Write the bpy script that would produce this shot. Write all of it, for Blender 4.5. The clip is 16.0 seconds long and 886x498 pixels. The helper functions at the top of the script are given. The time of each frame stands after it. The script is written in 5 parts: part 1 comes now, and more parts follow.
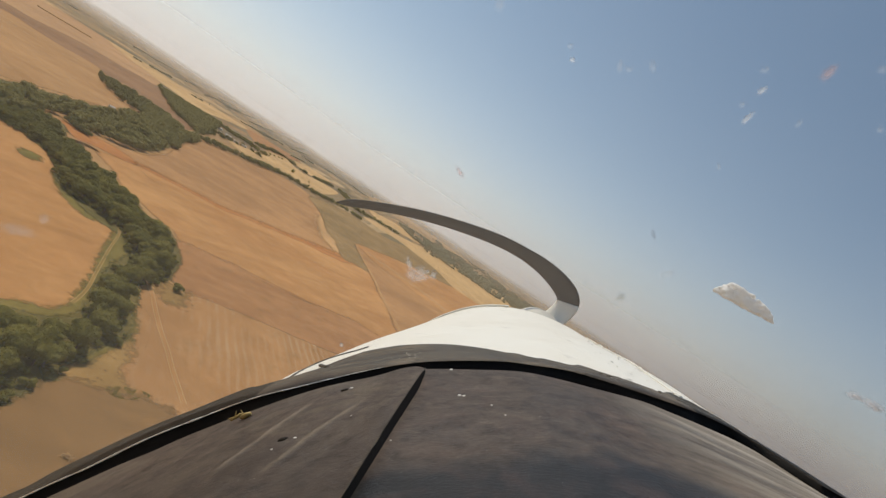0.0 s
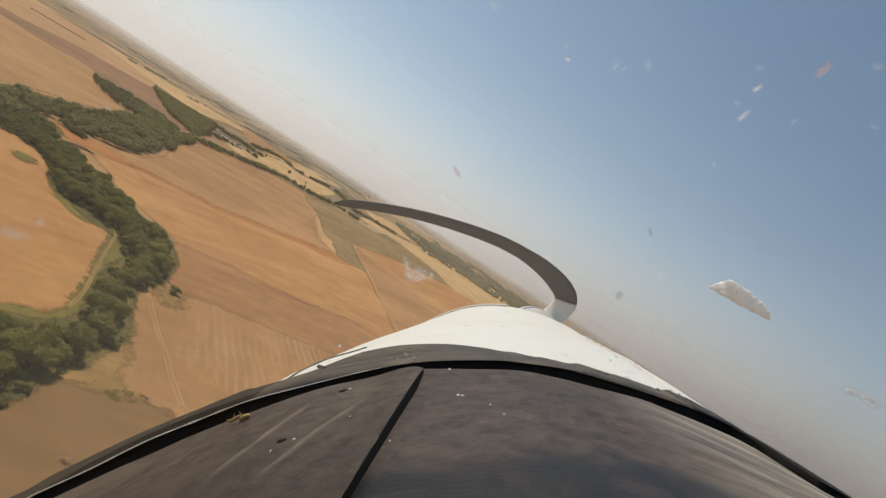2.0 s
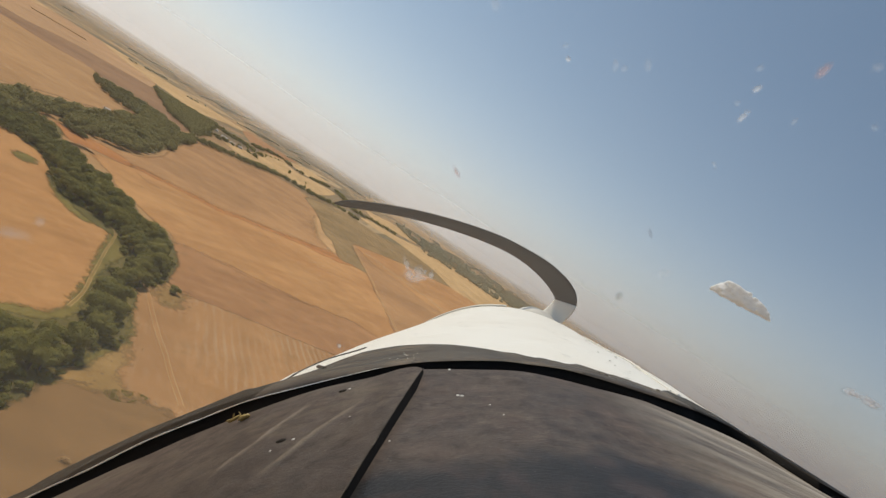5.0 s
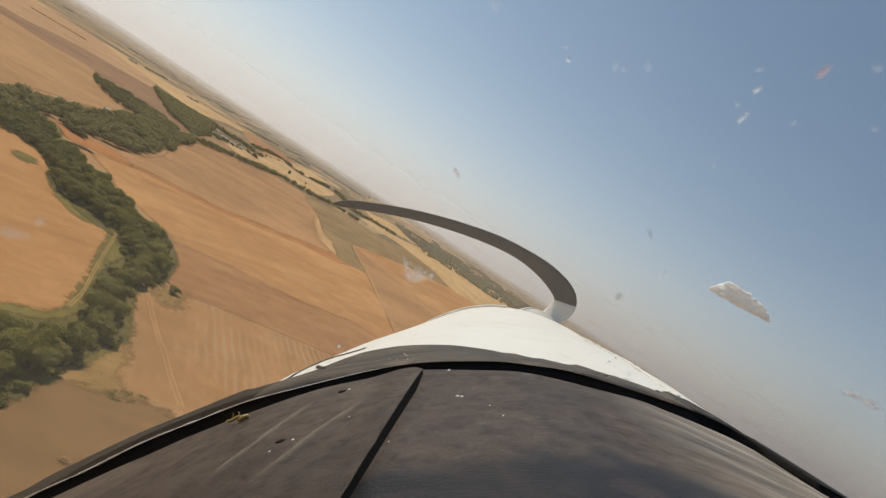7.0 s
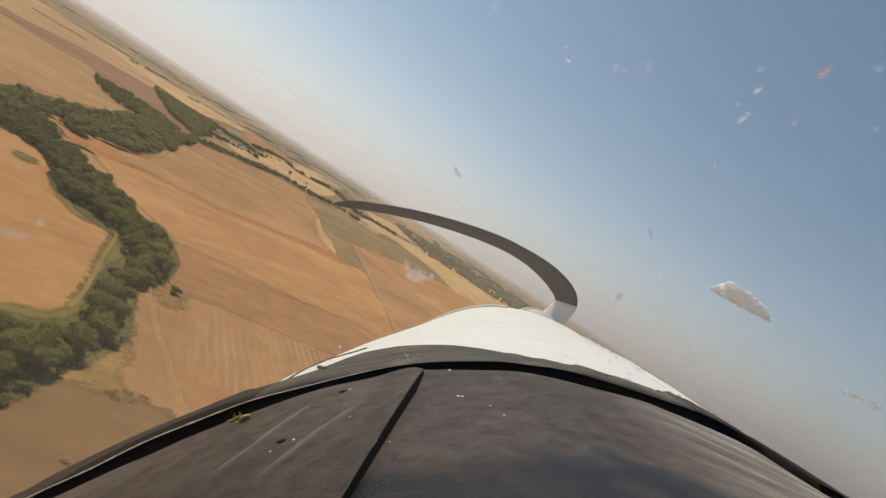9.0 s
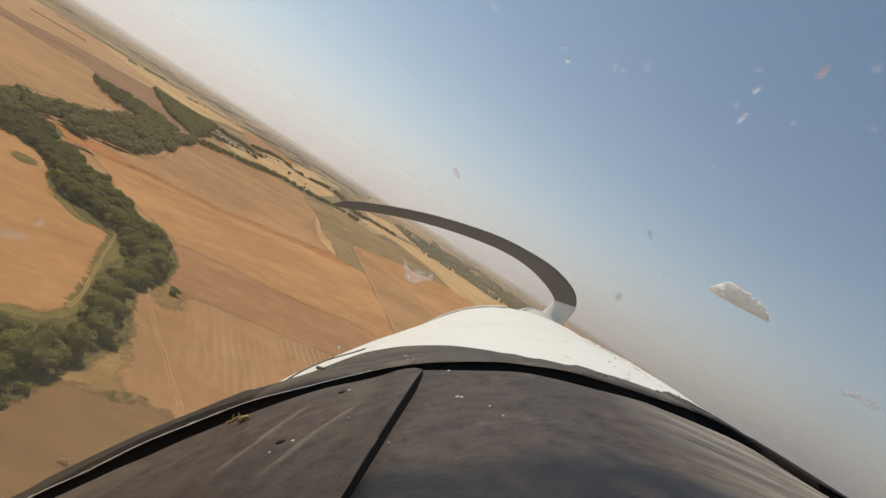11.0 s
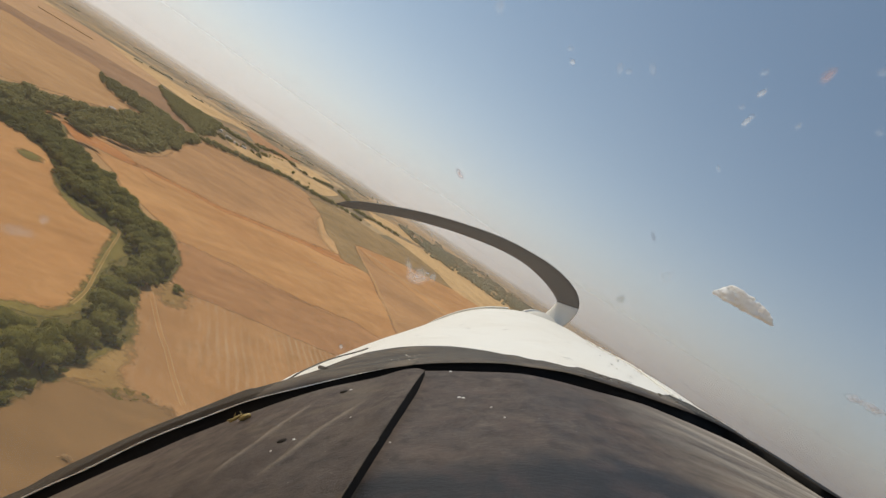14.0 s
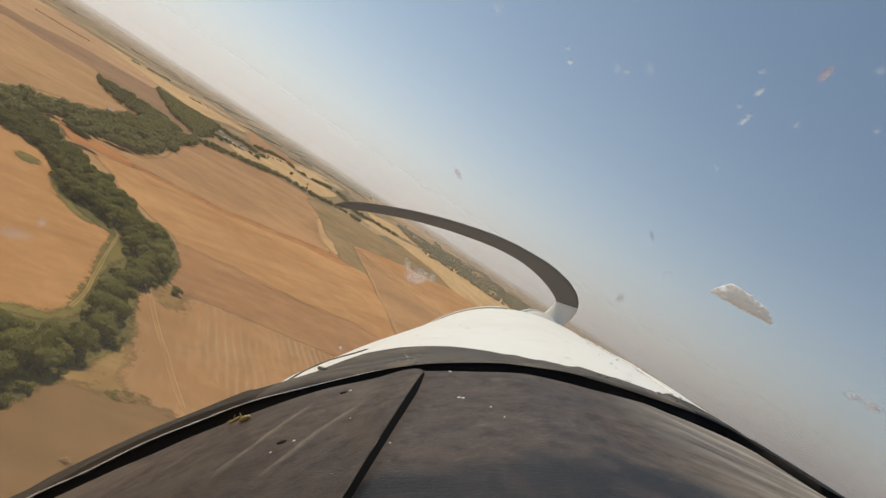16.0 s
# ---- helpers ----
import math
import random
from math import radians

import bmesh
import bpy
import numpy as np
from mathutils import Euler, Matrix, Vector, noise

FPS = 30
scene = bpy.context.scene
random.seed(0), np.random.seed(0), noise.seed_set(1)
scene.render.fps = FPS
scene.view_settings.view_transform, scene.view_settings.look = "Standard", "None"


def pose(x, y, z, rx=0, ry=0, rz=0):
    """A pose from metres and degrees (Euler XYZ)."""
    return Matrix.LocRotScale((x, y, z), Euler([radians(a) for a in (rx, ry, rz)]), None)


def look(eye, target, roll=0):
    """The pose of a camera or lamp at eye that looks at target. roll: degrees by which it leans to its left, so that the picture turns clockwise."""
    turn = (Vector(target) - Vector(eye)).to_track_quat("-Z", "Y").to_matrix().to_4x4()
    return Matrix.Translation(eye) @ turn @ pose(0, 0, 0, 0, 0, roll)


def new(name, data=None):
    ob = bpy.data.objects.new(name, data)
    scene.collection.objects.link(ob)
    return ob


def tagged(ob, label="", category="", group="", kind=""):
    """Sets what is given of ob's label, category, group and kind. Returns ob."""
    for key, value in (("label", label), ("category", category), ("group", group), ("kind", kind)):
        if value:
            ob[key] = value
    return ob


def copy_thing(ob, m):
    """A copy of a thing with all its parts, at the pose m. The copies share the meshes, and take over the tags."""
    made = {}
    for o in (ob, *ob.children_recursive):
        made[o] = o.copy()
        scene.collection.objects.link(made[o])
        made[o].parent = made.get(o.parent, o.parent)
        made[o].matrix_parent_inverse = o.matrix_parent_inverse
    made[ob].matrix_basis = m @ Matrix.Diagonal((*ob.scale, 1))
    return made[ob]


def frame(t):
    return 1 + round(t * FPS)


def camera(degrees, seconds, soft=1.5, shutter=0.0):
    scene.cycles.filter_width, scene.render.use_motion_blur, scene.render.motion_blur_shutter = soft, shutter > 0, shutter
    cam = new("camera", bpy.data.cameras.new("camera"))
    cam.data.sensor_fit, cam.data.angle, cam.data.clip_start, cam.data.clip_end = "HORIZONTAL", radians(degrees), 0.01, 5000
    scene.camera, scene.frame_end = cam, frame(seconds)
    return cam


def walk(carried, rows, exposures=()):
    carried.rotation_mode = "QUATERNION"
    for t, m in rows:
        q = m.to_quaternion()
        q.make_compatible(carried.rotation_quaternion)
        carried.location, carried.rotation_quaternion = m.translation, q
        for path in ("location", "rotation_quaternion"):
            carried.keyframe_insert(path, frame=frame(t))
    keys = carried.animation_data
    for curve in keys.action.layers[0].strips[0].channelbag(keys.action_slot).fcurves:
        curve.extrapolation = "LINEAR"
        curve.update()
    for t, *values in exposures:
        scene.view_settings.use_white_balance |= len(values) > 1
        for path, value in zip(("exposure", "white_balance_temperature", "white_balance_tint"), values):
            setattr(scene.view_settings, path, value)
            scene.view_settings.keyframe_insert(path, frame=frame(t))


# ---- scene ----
import mathutils.geometry

EYE = (0.0, 0.0, 75.0)
AHEAD = (2.618, 99.966, 72.905)      # a point straight ahead of the seat
LEAN = 33.2


def seat(yaw=0.0, pitch=0.0, roll=0.0):
    """The pose of the camera in the banked cockpit, with small shakes in degrees."""
    return look(EYE, AHEAD, LEAN) @ pose(0, 0, 0, pitch, yaw, roll)


cam = camera(80.0, 16.0, soft=1.35)
SHAKES = [
    (0.0, 0.135, -0.092, 0.210),
    (0.5, -0.021, -0.092, -0.128),
    (1.0, -0.100, -0.115, -0.189),
    (1.5, -0.188, -0.075, -0.375),
    (2.0, -0.151, -0.120, -0.287),
    (2.5, -0.065, -0.088, -0.108),
    (3.0, -0.070, -0.107, -0.213),
    (3.5, 0.014, -0.139, 0.084),
    (4.0, -0.115, -0.037, -0.027),
    (6.5, -0.113, -0.107, -0.281),
    (7.0, -0.186, -0.026, -0.105),
    (7.5, -0.076, -0.018, -0.193),
    (8.0, -0.039, -0.091, -0.190),
    (8.5, -0.079, -0.061, -0.161),
    (11.0, -0.209, 0.032, -0.188),
    (11.5, -0.183, 0.042, -0.267),
    (12.0, -0.039, 0.050, 0.113),
    (12.5, 0.043, 0.031, 0.144),
    (13.0, 0.111, 0.028, 0.126),
    (13.5, -0.012, -0.106, -0.007),
    (14.0, 0.113, 0.105, 0.351),
    (14.5, 0.184, 0.169, 0.298),
    (15.0, 0.061, 0.080, 0.079),
    (15.5, 0.338, 0.113, 0.511),
    (16.0, -0.006, 0.123, 0.022),
]
walk(cam, [(t, seat(a, b, c)) for t, a, b, c in SHAKES], exposures=[(0.0, 0.0), (16.0, 0.0)])

# ---- light ----
SUN_UP, SUN_ROUND = 58.0, -50.0      # degrees above the land, degrees from straight ahead (left is negative)
HAZE_MOST, HAZE_FALL = 0.95, 5.2
DUST_AWAY, DUST_SUN = (4.45, 3.95, 3.8), (8.8, 8.65, 8.8)
world = bpy.data.worlds.new("hazy_summer_sky")
scene.world = world
world.use_nodes = True
wn, wl = world.node_tree.nodes, world.node_tree.links
sky = wn.new("ShaderNodeTexSky")
sky.sky_type, sky.sun_disc = "NISHITA", False
sky.sun_elevation, sky.sun_rotation = radians(SUN_UP), radians(SUN_ROUND)
sky.altitude, sky.air_density, sky.dust_density, sky.ozone_density = 300, 1.0, 0.7, 1.0
# a dusty layer of air low over the land, brighter towards the sun
where = wn.new("ShaderNodeTexCoord").outputs["Generated"]
up = wn.new("ShaderNodeSeparateXYZ")
wl.new(where, up.inputs[0])
thin = wn.new("ShaderNodeMath")
thin.operation = "MULTIPLY"
wl.new(up.outputs["Z"], thin.inputs[0])
thin.inputs[1].default_value = -HAZE_FALL
fall = wn.new("ShaderNodeMath")
fall.operation = "EXPONENT"
wl.new(thin.outputs[0], fall.inputs[0])
layer = wn.new("ShaderNodeMath")
layer.operation, layer.use_clamp = "MULTIPLY", True
wl.new(fall.outputs[0], layer.inputs[0])
layer.inputs[1].default_value = HAZE_MOST
toward = wn.new("ShaderNodeVectorMath")
toward.operation = "DOT_PRODUCT"
toward.inputs[1].default_value = (math.sin(radians(SUN_ROUND)), math.cos(radians(SUN_ROUND)), 0.0)
wl.new(where, toward.inputs[0])
dust = wn.new("ShaderNodeValToRGB")
dust.color_ramp.elements[0].position, dust.color_ramp.elements[0].color = 0.0, (*DUST_AWAY, 1)
dust.color_ramp.elements[1].position, dust.color_ramp.elements[1].color = 1.0, (*DUST_SUN, 1)
wl.new(toward.outputs["Value"], dust.inputs["Fac"])
blend = wn.new("ShaderNodeMix")
blend.data_type = "RGBA"
wl.new(layer.outputs[0], blend.inputs[0])
tone = wn.new("ShaderNodeMix")
tone.data_type, tone.blend_type = "RGBA", "MULTIPLY"
tone.inputs[0].default_value = 1.0
wl.new(sky.outputs["Color"], tone.inputs[6])
tone.inputs[7].default_value = (0.775, 0.925, 0.892, 1)
wl.new(tone.outputs[2], blend.inputs[6])
wl.new(dust.outputs["Color"], blend.inputs[7])
wl.new(blend.outputs[2], wn["Background"].inputs["Color"])
wn["Background"].inputs["Strength"].default_value = 0.1
sun_data = bpy.data.lights.new("sun", "SUN")
sun_data.energy, sun_data.angle, sun_data.color = 3.0, radians(0.6), (1.0, 0.92, 0.79)
sun = new("sun", sun_data)
sun_way = Vector((math.sin(radians(SUN_ROUND)) * math.cos(radians(SUN_UP)),
                  math.cos(radians(SUN_ROUND)) * math.cos(radians(SUN_UP)), math.sin(radians(SUN_UP))))
sun.matrix_world = look(Vector(EYE) + sun_way * 60, EYE)


# ---- material helpers ----
class Nodes:
    """Short names for building a node material."""

    def __init__(self, name):
        self.mat = bpy.data.materials.new(name)
        self.mat.use_nodes = True
        self.n, self.l = self.mat.node_tree.nodes, self.mat.node_tree.links
        self.bsdf = self.n["Principled BSDF"]
        self.place = self.n.new("ShaderNodeTexCoord").outputs["Object"]

    def put(self, value, socket):
        if isinstance(value, bpy.types.NodeSocket):
            self.l.new(value, socket)
        else:
            socket.default_value = value

    def rgb(self, c):
        return (*c, 1.0)

    def map(self, source, scale=(1, 1, 1), turn=0.0):
        """Coordinates turned so that x runs at turn degrees, then scaled."""
        m = self.n.new("ShaderNodeMapping")
        m.vector_type = "TEXTURE"
        m.inputs["Rotation"].default_value = (0, 0, radians(turn))
        m.inputs["Scale"].default_value = tuple(1.0 / v for v in scale)
        self.l.new(source, m.inputs["Vector"])
        return m.outputs["Vector"]

    def noise(self, vector, scale, detail=4.0, rough=0.55, distort=0.0):
        t = self.n.new("ShaderNodeTexNoise")
        t.inputs["Scale"].default_value, t.inputs["Detail"].default_value = scale, detail
        t.inputs["Roughness"].default_value, t.inputs["Distortion"].default_value = rough, distort
        self.l.new(vector, t.inputs["Vector"])
        return t.outputs["Fac"]

    def cells(self, vector, scale, out="Color"):
        t = self.n.new("ShaderNodeTexVoronoi")
        t.inputs["Scale"].default_value = scale
        self.l.new(vector, t.inputs["Vector"])
        return t.outputs[out]

    def ramp(self, fac, *stops):
        r = self.n.new("ShaderNodeValToRGB")
        e = r.color_ramp.elements
        while len(e) < len(stops):
            e.new(0.5)
        for k, (p, c) in enumerate(stops):
            e[k].position = p
            e[k].color = (*c, 1.0) if isinstance(c, tuple) else (c, c, c, 1.0)
        self.l.new(fac, r.inputs["Fac"])
        return r.outputs["Color"]

    def mix(self, fac, a, b, blend="MIX"):
        m = self.n.new("ShaderNodeMix")
        m.data_type, m.blend_type = "RGBA", blend
        self.put(fac, m.inputs[0])
        self.put(self.rgb(a) if isinstance(a, tuple) else a, m.inputs[6])
        self.put(self.rgb(b) if isinstance(b, tuple) else b, m.inputs[7])
        return m.outputs[2]

    def math(self, op, a, b=0.5):
        m = self.n.new("ShaderNodeMath")
        m.operation = op
        self.put(a, m.inputs[0])
        self.put(b, m.inputs[1])
        return m.outputs[0]

    def done(self, color, rough=0.9, metal=0.0, bump=None, depth=0.1, strength=0.5, specular=0.3):
        self.put(self.rgb(color) if isinstance(color, tuple) else color, self.bsdf.inputs["Base Color"])
        self.put(rough, self.bsdf.inputs["Roughness"])
        self.put(metal, self.bsdf.inputs["Metallic"])
        self.bsdf.inputs["Specular IOR Level"].default_value = specular
        if bump is not None:
            b = self.n.new("ShaderNodeBump")
            b.inputs["Distance"].default_value, b.inputs["Strength"].default_value = depth, strength
            self.l.new(bump, b.inputs["Height"])
            self.l.new(b.outputs["Normal"], self.bsdf.inputs["Normal"])
        return self.mat


def soil(name, base, other, turn=0.0, streak=0.5, row=3.0, pale=(0.5, 0.36, 0.22), pale_rows=0.0, weeds=0.0, patch=45.0, thinning=1.8):
    """Farmland: broad stains, drawn-out tillage streaks, rows, clods and weeds."""
    k = Nodes(name)
    base, other = (base[0] * 1.06, base[1] * 0.925, base[2] * 0.76), (other[0] * 1.06, other[1] * 0.925, other[2] * 0.76)
    broad = k.noise(k.place, 1.0 / patch, 5, 0.6, 0.4)
    c = k.mix(k.ramp(broad, (0.36, 0.0), (0.64, 1.0)), base, other)
    stain = k.noise(k.map(k.place, (1 / 90.0, 1 / 35.0, 1.0), turn + 12), 1.0, 6, 0.65, 0.8)
    c = k.mix(k.math("MULTIPLY", k.ramp(stain, (0.48, 0.0), (0.7, 1.0)), 0.6), c, tuple(v * 0.7 for v in base))
    wide = k.noise(k.map(k.place, (1 / 260.0, 1 / 110.0, 1.0), turn), 1.0, 3, 0.5, 0.6)
    c = k.mix(k.math("MULTIPLY", k.ramp(wide, (0.5, 0.0), (0.72, 1.0)), 0.5), c, tuple(min(1.0, v * 1.22) for v in other))
    c = k.mix(k.math("MULTIPLY", k.ramp(wide, (0.28, 1.0), (0.5, 0.0)), 0.55), c, tuple(v * 0.74 for v in base))
    blot = k.noise(k.place, 1 / 14.0, 6, 0.7, 0.6)
    c = k.mix(k.math("MULTIPLY", k.ramp(blot, (0.5, 0.0), (0.68, 1.0)), 0.35), c, tuple(min(1.0, v * 1.3) for v in other))
    c = k.mix(k.math("MULTIPLY", k.ramp(blot, (0.32, 1.0), (0.48, 0.0)), 0.35), c, tuple(v * 0.72 for v in base))
    long_way = k.map(k.place, (1 / 110.0, 1 / 17.0, 1.0), turn)
    s = k.noise(long_way, 1.0, 3.5, 0.5, 1.4)
    dark = tuple(v * 0.66 for v in base)
    c = k.mix(k.math("MULTIPLY", k.ramp(s, (0.52, 0.0), (0.72, 1.0)), streak), c, dark)
    c = k.mix(k.math("MULTIPLY", k.ramp(s, (0.28, 1.0), (0.46, 0.0)), streak * 0.7), c, tuple(min(1.0, v * 1.22) for v in other))
    if pale_rows:
        w = k.n.new("ShaderNodeTexWave")
        w.wave_type, w.bands_direction = "BANDS", "Y"
        w.inputs["Scale"].default_value, w.inputs["Distortion"].default_value = 0.31 / row, 4.5
        w.inputs["Detail"].default_value, w.inputs["Detail Scale"].default_value = 3.0, 0.35
        k.l.new(k.map(k.place, (1, 1, 1), turn), w.inputs["Vector"])
        gate = k.ramp(k.noise(k.place, 0.03, 4), (0.42, 0.0), (0.62, 1.0))
        f = k.math("MULTIPLY", k.ramp(w.outputs["Fac"], (0.5, 0.0), (0.85, 1.0)), k.math("MULTIPLY", gate, pale_rows))
        c = k.mix(f, c, pale)
    if weeds:
        g = k.noise(k.place, 0.16, 6, 0.7)
        c = k.mix(k.math("MULTIPLY", k.ramp(g, (0.56, 0.0), (0.7, 1.0)), weeds), c, (0.11, 0.10, 0.045))
    fine = k.noise(k.place, 0.9, 5, 0.7)
    c = k.mix(k.math("MULTIPLY", k.ramp(fine, (0.35, 0.0), (0.75, 1.0)), 0.35), c, tuple(v * 0.72 for v in base))
    tiny = k.noise(k.place, 4.0, 3, 0.6)
    k.done(c, 0.95, bump=k.math("ADD", fine, tiny), depth=0.25, strength=0.5, specular=0.15)
    if thinning:
        a = k.n.new("ShaderNodeAttribute")
        a.attribute_name = "reach"
        ragged = k.math("ADD", k.math("MULTIPLY", k.noise(k.place, 0.3, 9, 0.8), thinning), -thinning / 2)
        k.put(k.ramp(k.math("ADD", a.outputs["Fac"], ragged), (0.5 - 0.1 * thinning, 0.0), (0.5 + 0.1 * thinning, 1.0)), k.bsdf.inputs["Alpha"])
    return k.mat


# ---- materials ----
ORANGE = soil("orange_tilled_soil", (0.43, 0.228, 0.094), (0.49, 0.29, 0.13), 56, 0.34, weeds=0.2, patch=90.0)
TAN = soil("tan_harrowed_soil", (0.38, 0.225, 0.105), (0.43, 0.27, 0.135), 56, 0.3, weeds=0.2, patch=110.0)
BROWN = soil("brown_harrowed_soil", (0.32, 0.185, 0.092), (0.45, 0.27, 0.132), 56, 0.14, patch=95.0)
UMBER = soil("dark_brown_soil_strip", (0.245, 0.148, 0.088), (0.29, 0.175, 0.102), 95, 0.3, patch=95.0)
REDBROWN = soil("reddish_brown_soil", (0.345, 0.185, 0.088), (0.41, 0.23, 0.112), 45, 0.4, weeds=0.5)
RUST = soil("rust_red_soil_strip", (0.43, 0.18, 0.065), (0.42, 0.215, 0.085), 56, 0.7, weeds=0.4, thinning=3.0)
PINK = soil("pinkish_tilled_soil", (0.42, 0.265, 0.15), (0.46, 0.30, 0.175), 95, 0.4)
PALE = soil("pale_worn_soil", (0.50, 0.325, 0.165), (0.54, 0.36, 0.19), 60, 0.3, thinning=2.4)
BARE = soil("bare_greyish_brown_soil", (0.215, 0.135, 0.065), (0.25, 0.155, 0.074), 20.0, 0.12, patch=60.0)
STUBBLE = soil("stubble_with_pale_rows", (0.375, 0.212, 0.096), (0.42, 0.252, 0.125), 117, 0.35, row=3.3, pale_rows=0.34, weeds=0.3)
STRAW = soil("pale_straw_stubble", (0.50, 0.345, 0.175), (0.56, 0.41, 0.225), 95, 0.4)
HAYFIELD = soil("tan_mown_field", (0.38, 0.27, 0.15), (0.45, 0.325, 0.19), 97, 0.6)
SCRUB = soil("dry_scrub_ground", (0.245, 0.175, 0.085), (0.33, 0.235, 0.12), 70.0, 0.2, weeds=0.4, patch=30.0)
GREYGREEN = soil("grey_green_pasture", (0.20, 0.17, 0.115), (0.25, 0.205, 0.14), 97, 0.5, weeds=0.3)
DRYGRASS = soil("dry_yellowed_grass", (0.31, 0.205, 0.085), (0.36, 0.245, 0.105), 20.0, 0.2, weeds=0.4, patch=14.0, thinning=3.4)
GRASS = soil("dry_green_verge_grass", (0.125, 0.118, 0.034), (0.22, 0.18, 0.058), 10.0, 0.3, weeds=0.8, patch=9.0, thinning=2.2)
# undergrowth green, with the shade below the crowns put into the colour
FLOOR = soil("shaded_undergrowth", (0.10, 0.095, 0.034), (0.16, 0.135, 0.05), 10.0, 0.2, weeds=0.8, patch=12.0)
DUST = soil("pale_dust_track", (0.50, 0.35, 0.19), (0.56, 0.41, 0.24), 10.0, 0.2, patch=15.0, thinning=0.0)
STUBBLE_BED = soil("stubble_between_ruts", (0.375, 0.212, 0.092), (0.42, 0.252, 0.12), 10.0, 0.3, thinning=0.0)
RUT_BED = soil("brown_soil_between_ruts", (0.25, 0.135, 0.065), (0.30, 0.17, 0.08), 10.0, 0.3, thinning=0.0)
BED = soil("trodden_track_bed", (0.22, 0.17, 0.055), (0.28, 0.19, 0.07), 10.0, 0.2, weeds=0.5, patch=10.0, thinning=0.0)


def far_land():
    """Open country: long fields of straw, soil and grey-green scrub, hedges in between."""
    k = Nodes("mosaic_farmland")
    far = k.map(k.place, (1 / 900.0, 1 / 150.0, 1.0), 95)
    tint = k.cells(far, 1.0)
    pick = k.n.new("ShaderNodeSeparateColor")
    k.l.new(tint, pick.inputs["Color"])
    c = k.ramp(pick.outputs["Red"], (0.0, (0.17, 0.145, 0.085)), (0.25, (0.36, 0.21, 0.10)), (0.5, (0.52, 0.37, 0.20)),
               (0.75, (0.42, 0.25, 0.115)), (1.0, (0.19, 0.155, 0.09)))
    thin = k.noise(k.map(k.place, (1 / 600.0, 1 / 45.0, 1.0), 95), 1.0, 5, 0.6)
    c = k.mix(k.ramp(thin, (0.46, 0.0), (0.6, 0.9)), c, (0.14, 0.11, 0.065))
    wood = k.noise(k.map(k.place, (1 / 520.0, 1 / 90.0, 1.0), 97), 1.0, 6, 0.65)
    c = k.mix(k.ramp(wood, (0.58, 0.0), (0.62, 1.0)), c, (0.16, 0.15, 0.09))
    near = k.noise(k.place, 1 / 110.0, 5, 0.6)
    own = k.mix(k.ramp(near, (0.36, 0.0), (0.64, 1.0)), (0.38, 0.195, 0.075), (0.44, 0.255, 0.11))
    d = k.n.new("ShaderNodeVectorMath")
    d.operation = "LENGTH"
    k.l.new(k.place, d.inputs[0])
    c = k.mix(k.ramp(k.math("DIVIDE", d.outputs["Value"], 4000.0), (0.2, 0.0), (0.3, 1.0)), own, c)
    fine = k.noise(k.place, 0.8, 5, 0.7)
    c = k.mix(k.math("MULTIPLY", fine, 0.3), c, (0.22, 0.13, 0.06))
    return k.done(c, 0.95, bump=fine, depth=0.25, strength=0.4, specular=0.1)


FARLAND = far_land()


def leafy(name, dark, light):
    k = Nodes(name)
    own = k.n.new("ShaderNodeObjectInfo").outputs["Random"]
    isle = k.n.new("ShaderNodeNewGeometry").outputs["Random Per Island"]
    c = k.mix(k.math("ADD", k.math("MULTIPLY", own, 0.55), k.math("MULTIPLY", isle, 0.45)), dark, light)
    dry = k.noise(k.place, 0.25, 3)
    c = k.mix(k.math("MULTIPLY", k.ramp(dry, (0.55, 0.0), (0.75, 1.0)), 0.4), c, (0.16, 0.14, 0.05))
    k.done(c, 0.75, specular=0.2)
    thin = k.n.new("ShaderNodeBsdfTranslucent")
    k.l.new(c, thin.inputs["Color"])
    m = k.n.new("ShaderNodeMixShader")
    m.inputs[0].default_value = 0.3
    k.l.new(k.bsdf.outputs[0], m.inputs[1])
    k.l.new(thin.outputs[0], m.inputs[2])
    k.l.new(m.outputs[0], k.n["Material Output"].inputs["Surface"])
    return k.mat


LEAF = leafy("riverside_foliage", (0.155, 0.142, 0.030), (0.33, 0.28, 0.062))
LEAF_FAR = leafy("distant_foliage", (0.165, 0.146, 0.046), (0.375, 0.31, 0.10))
# far belts and hedges: the haze of distance is put into the leaf colour
LEAF_HAZED = leafy("foliage_paled_by_haze", (0.40, 0.355, 0.23), (0.54, 0.475, 0.31))
WEED = leafy("dry_weed", (0.22, 0.15, 0.065), (0.32, 0.215, 0.10))


def bark():
    k = Nodes("grey_brown_bark")
    n = k.noise(k.map(k.place, (6, 6, 1)), 1.5, 5)
    return k.done(k.mix(n, (0.10, 0.07, 0.045), (0.22, 0.17, 0.12)), 0.95, bump=n, depth=0.03)


BARK = bark()


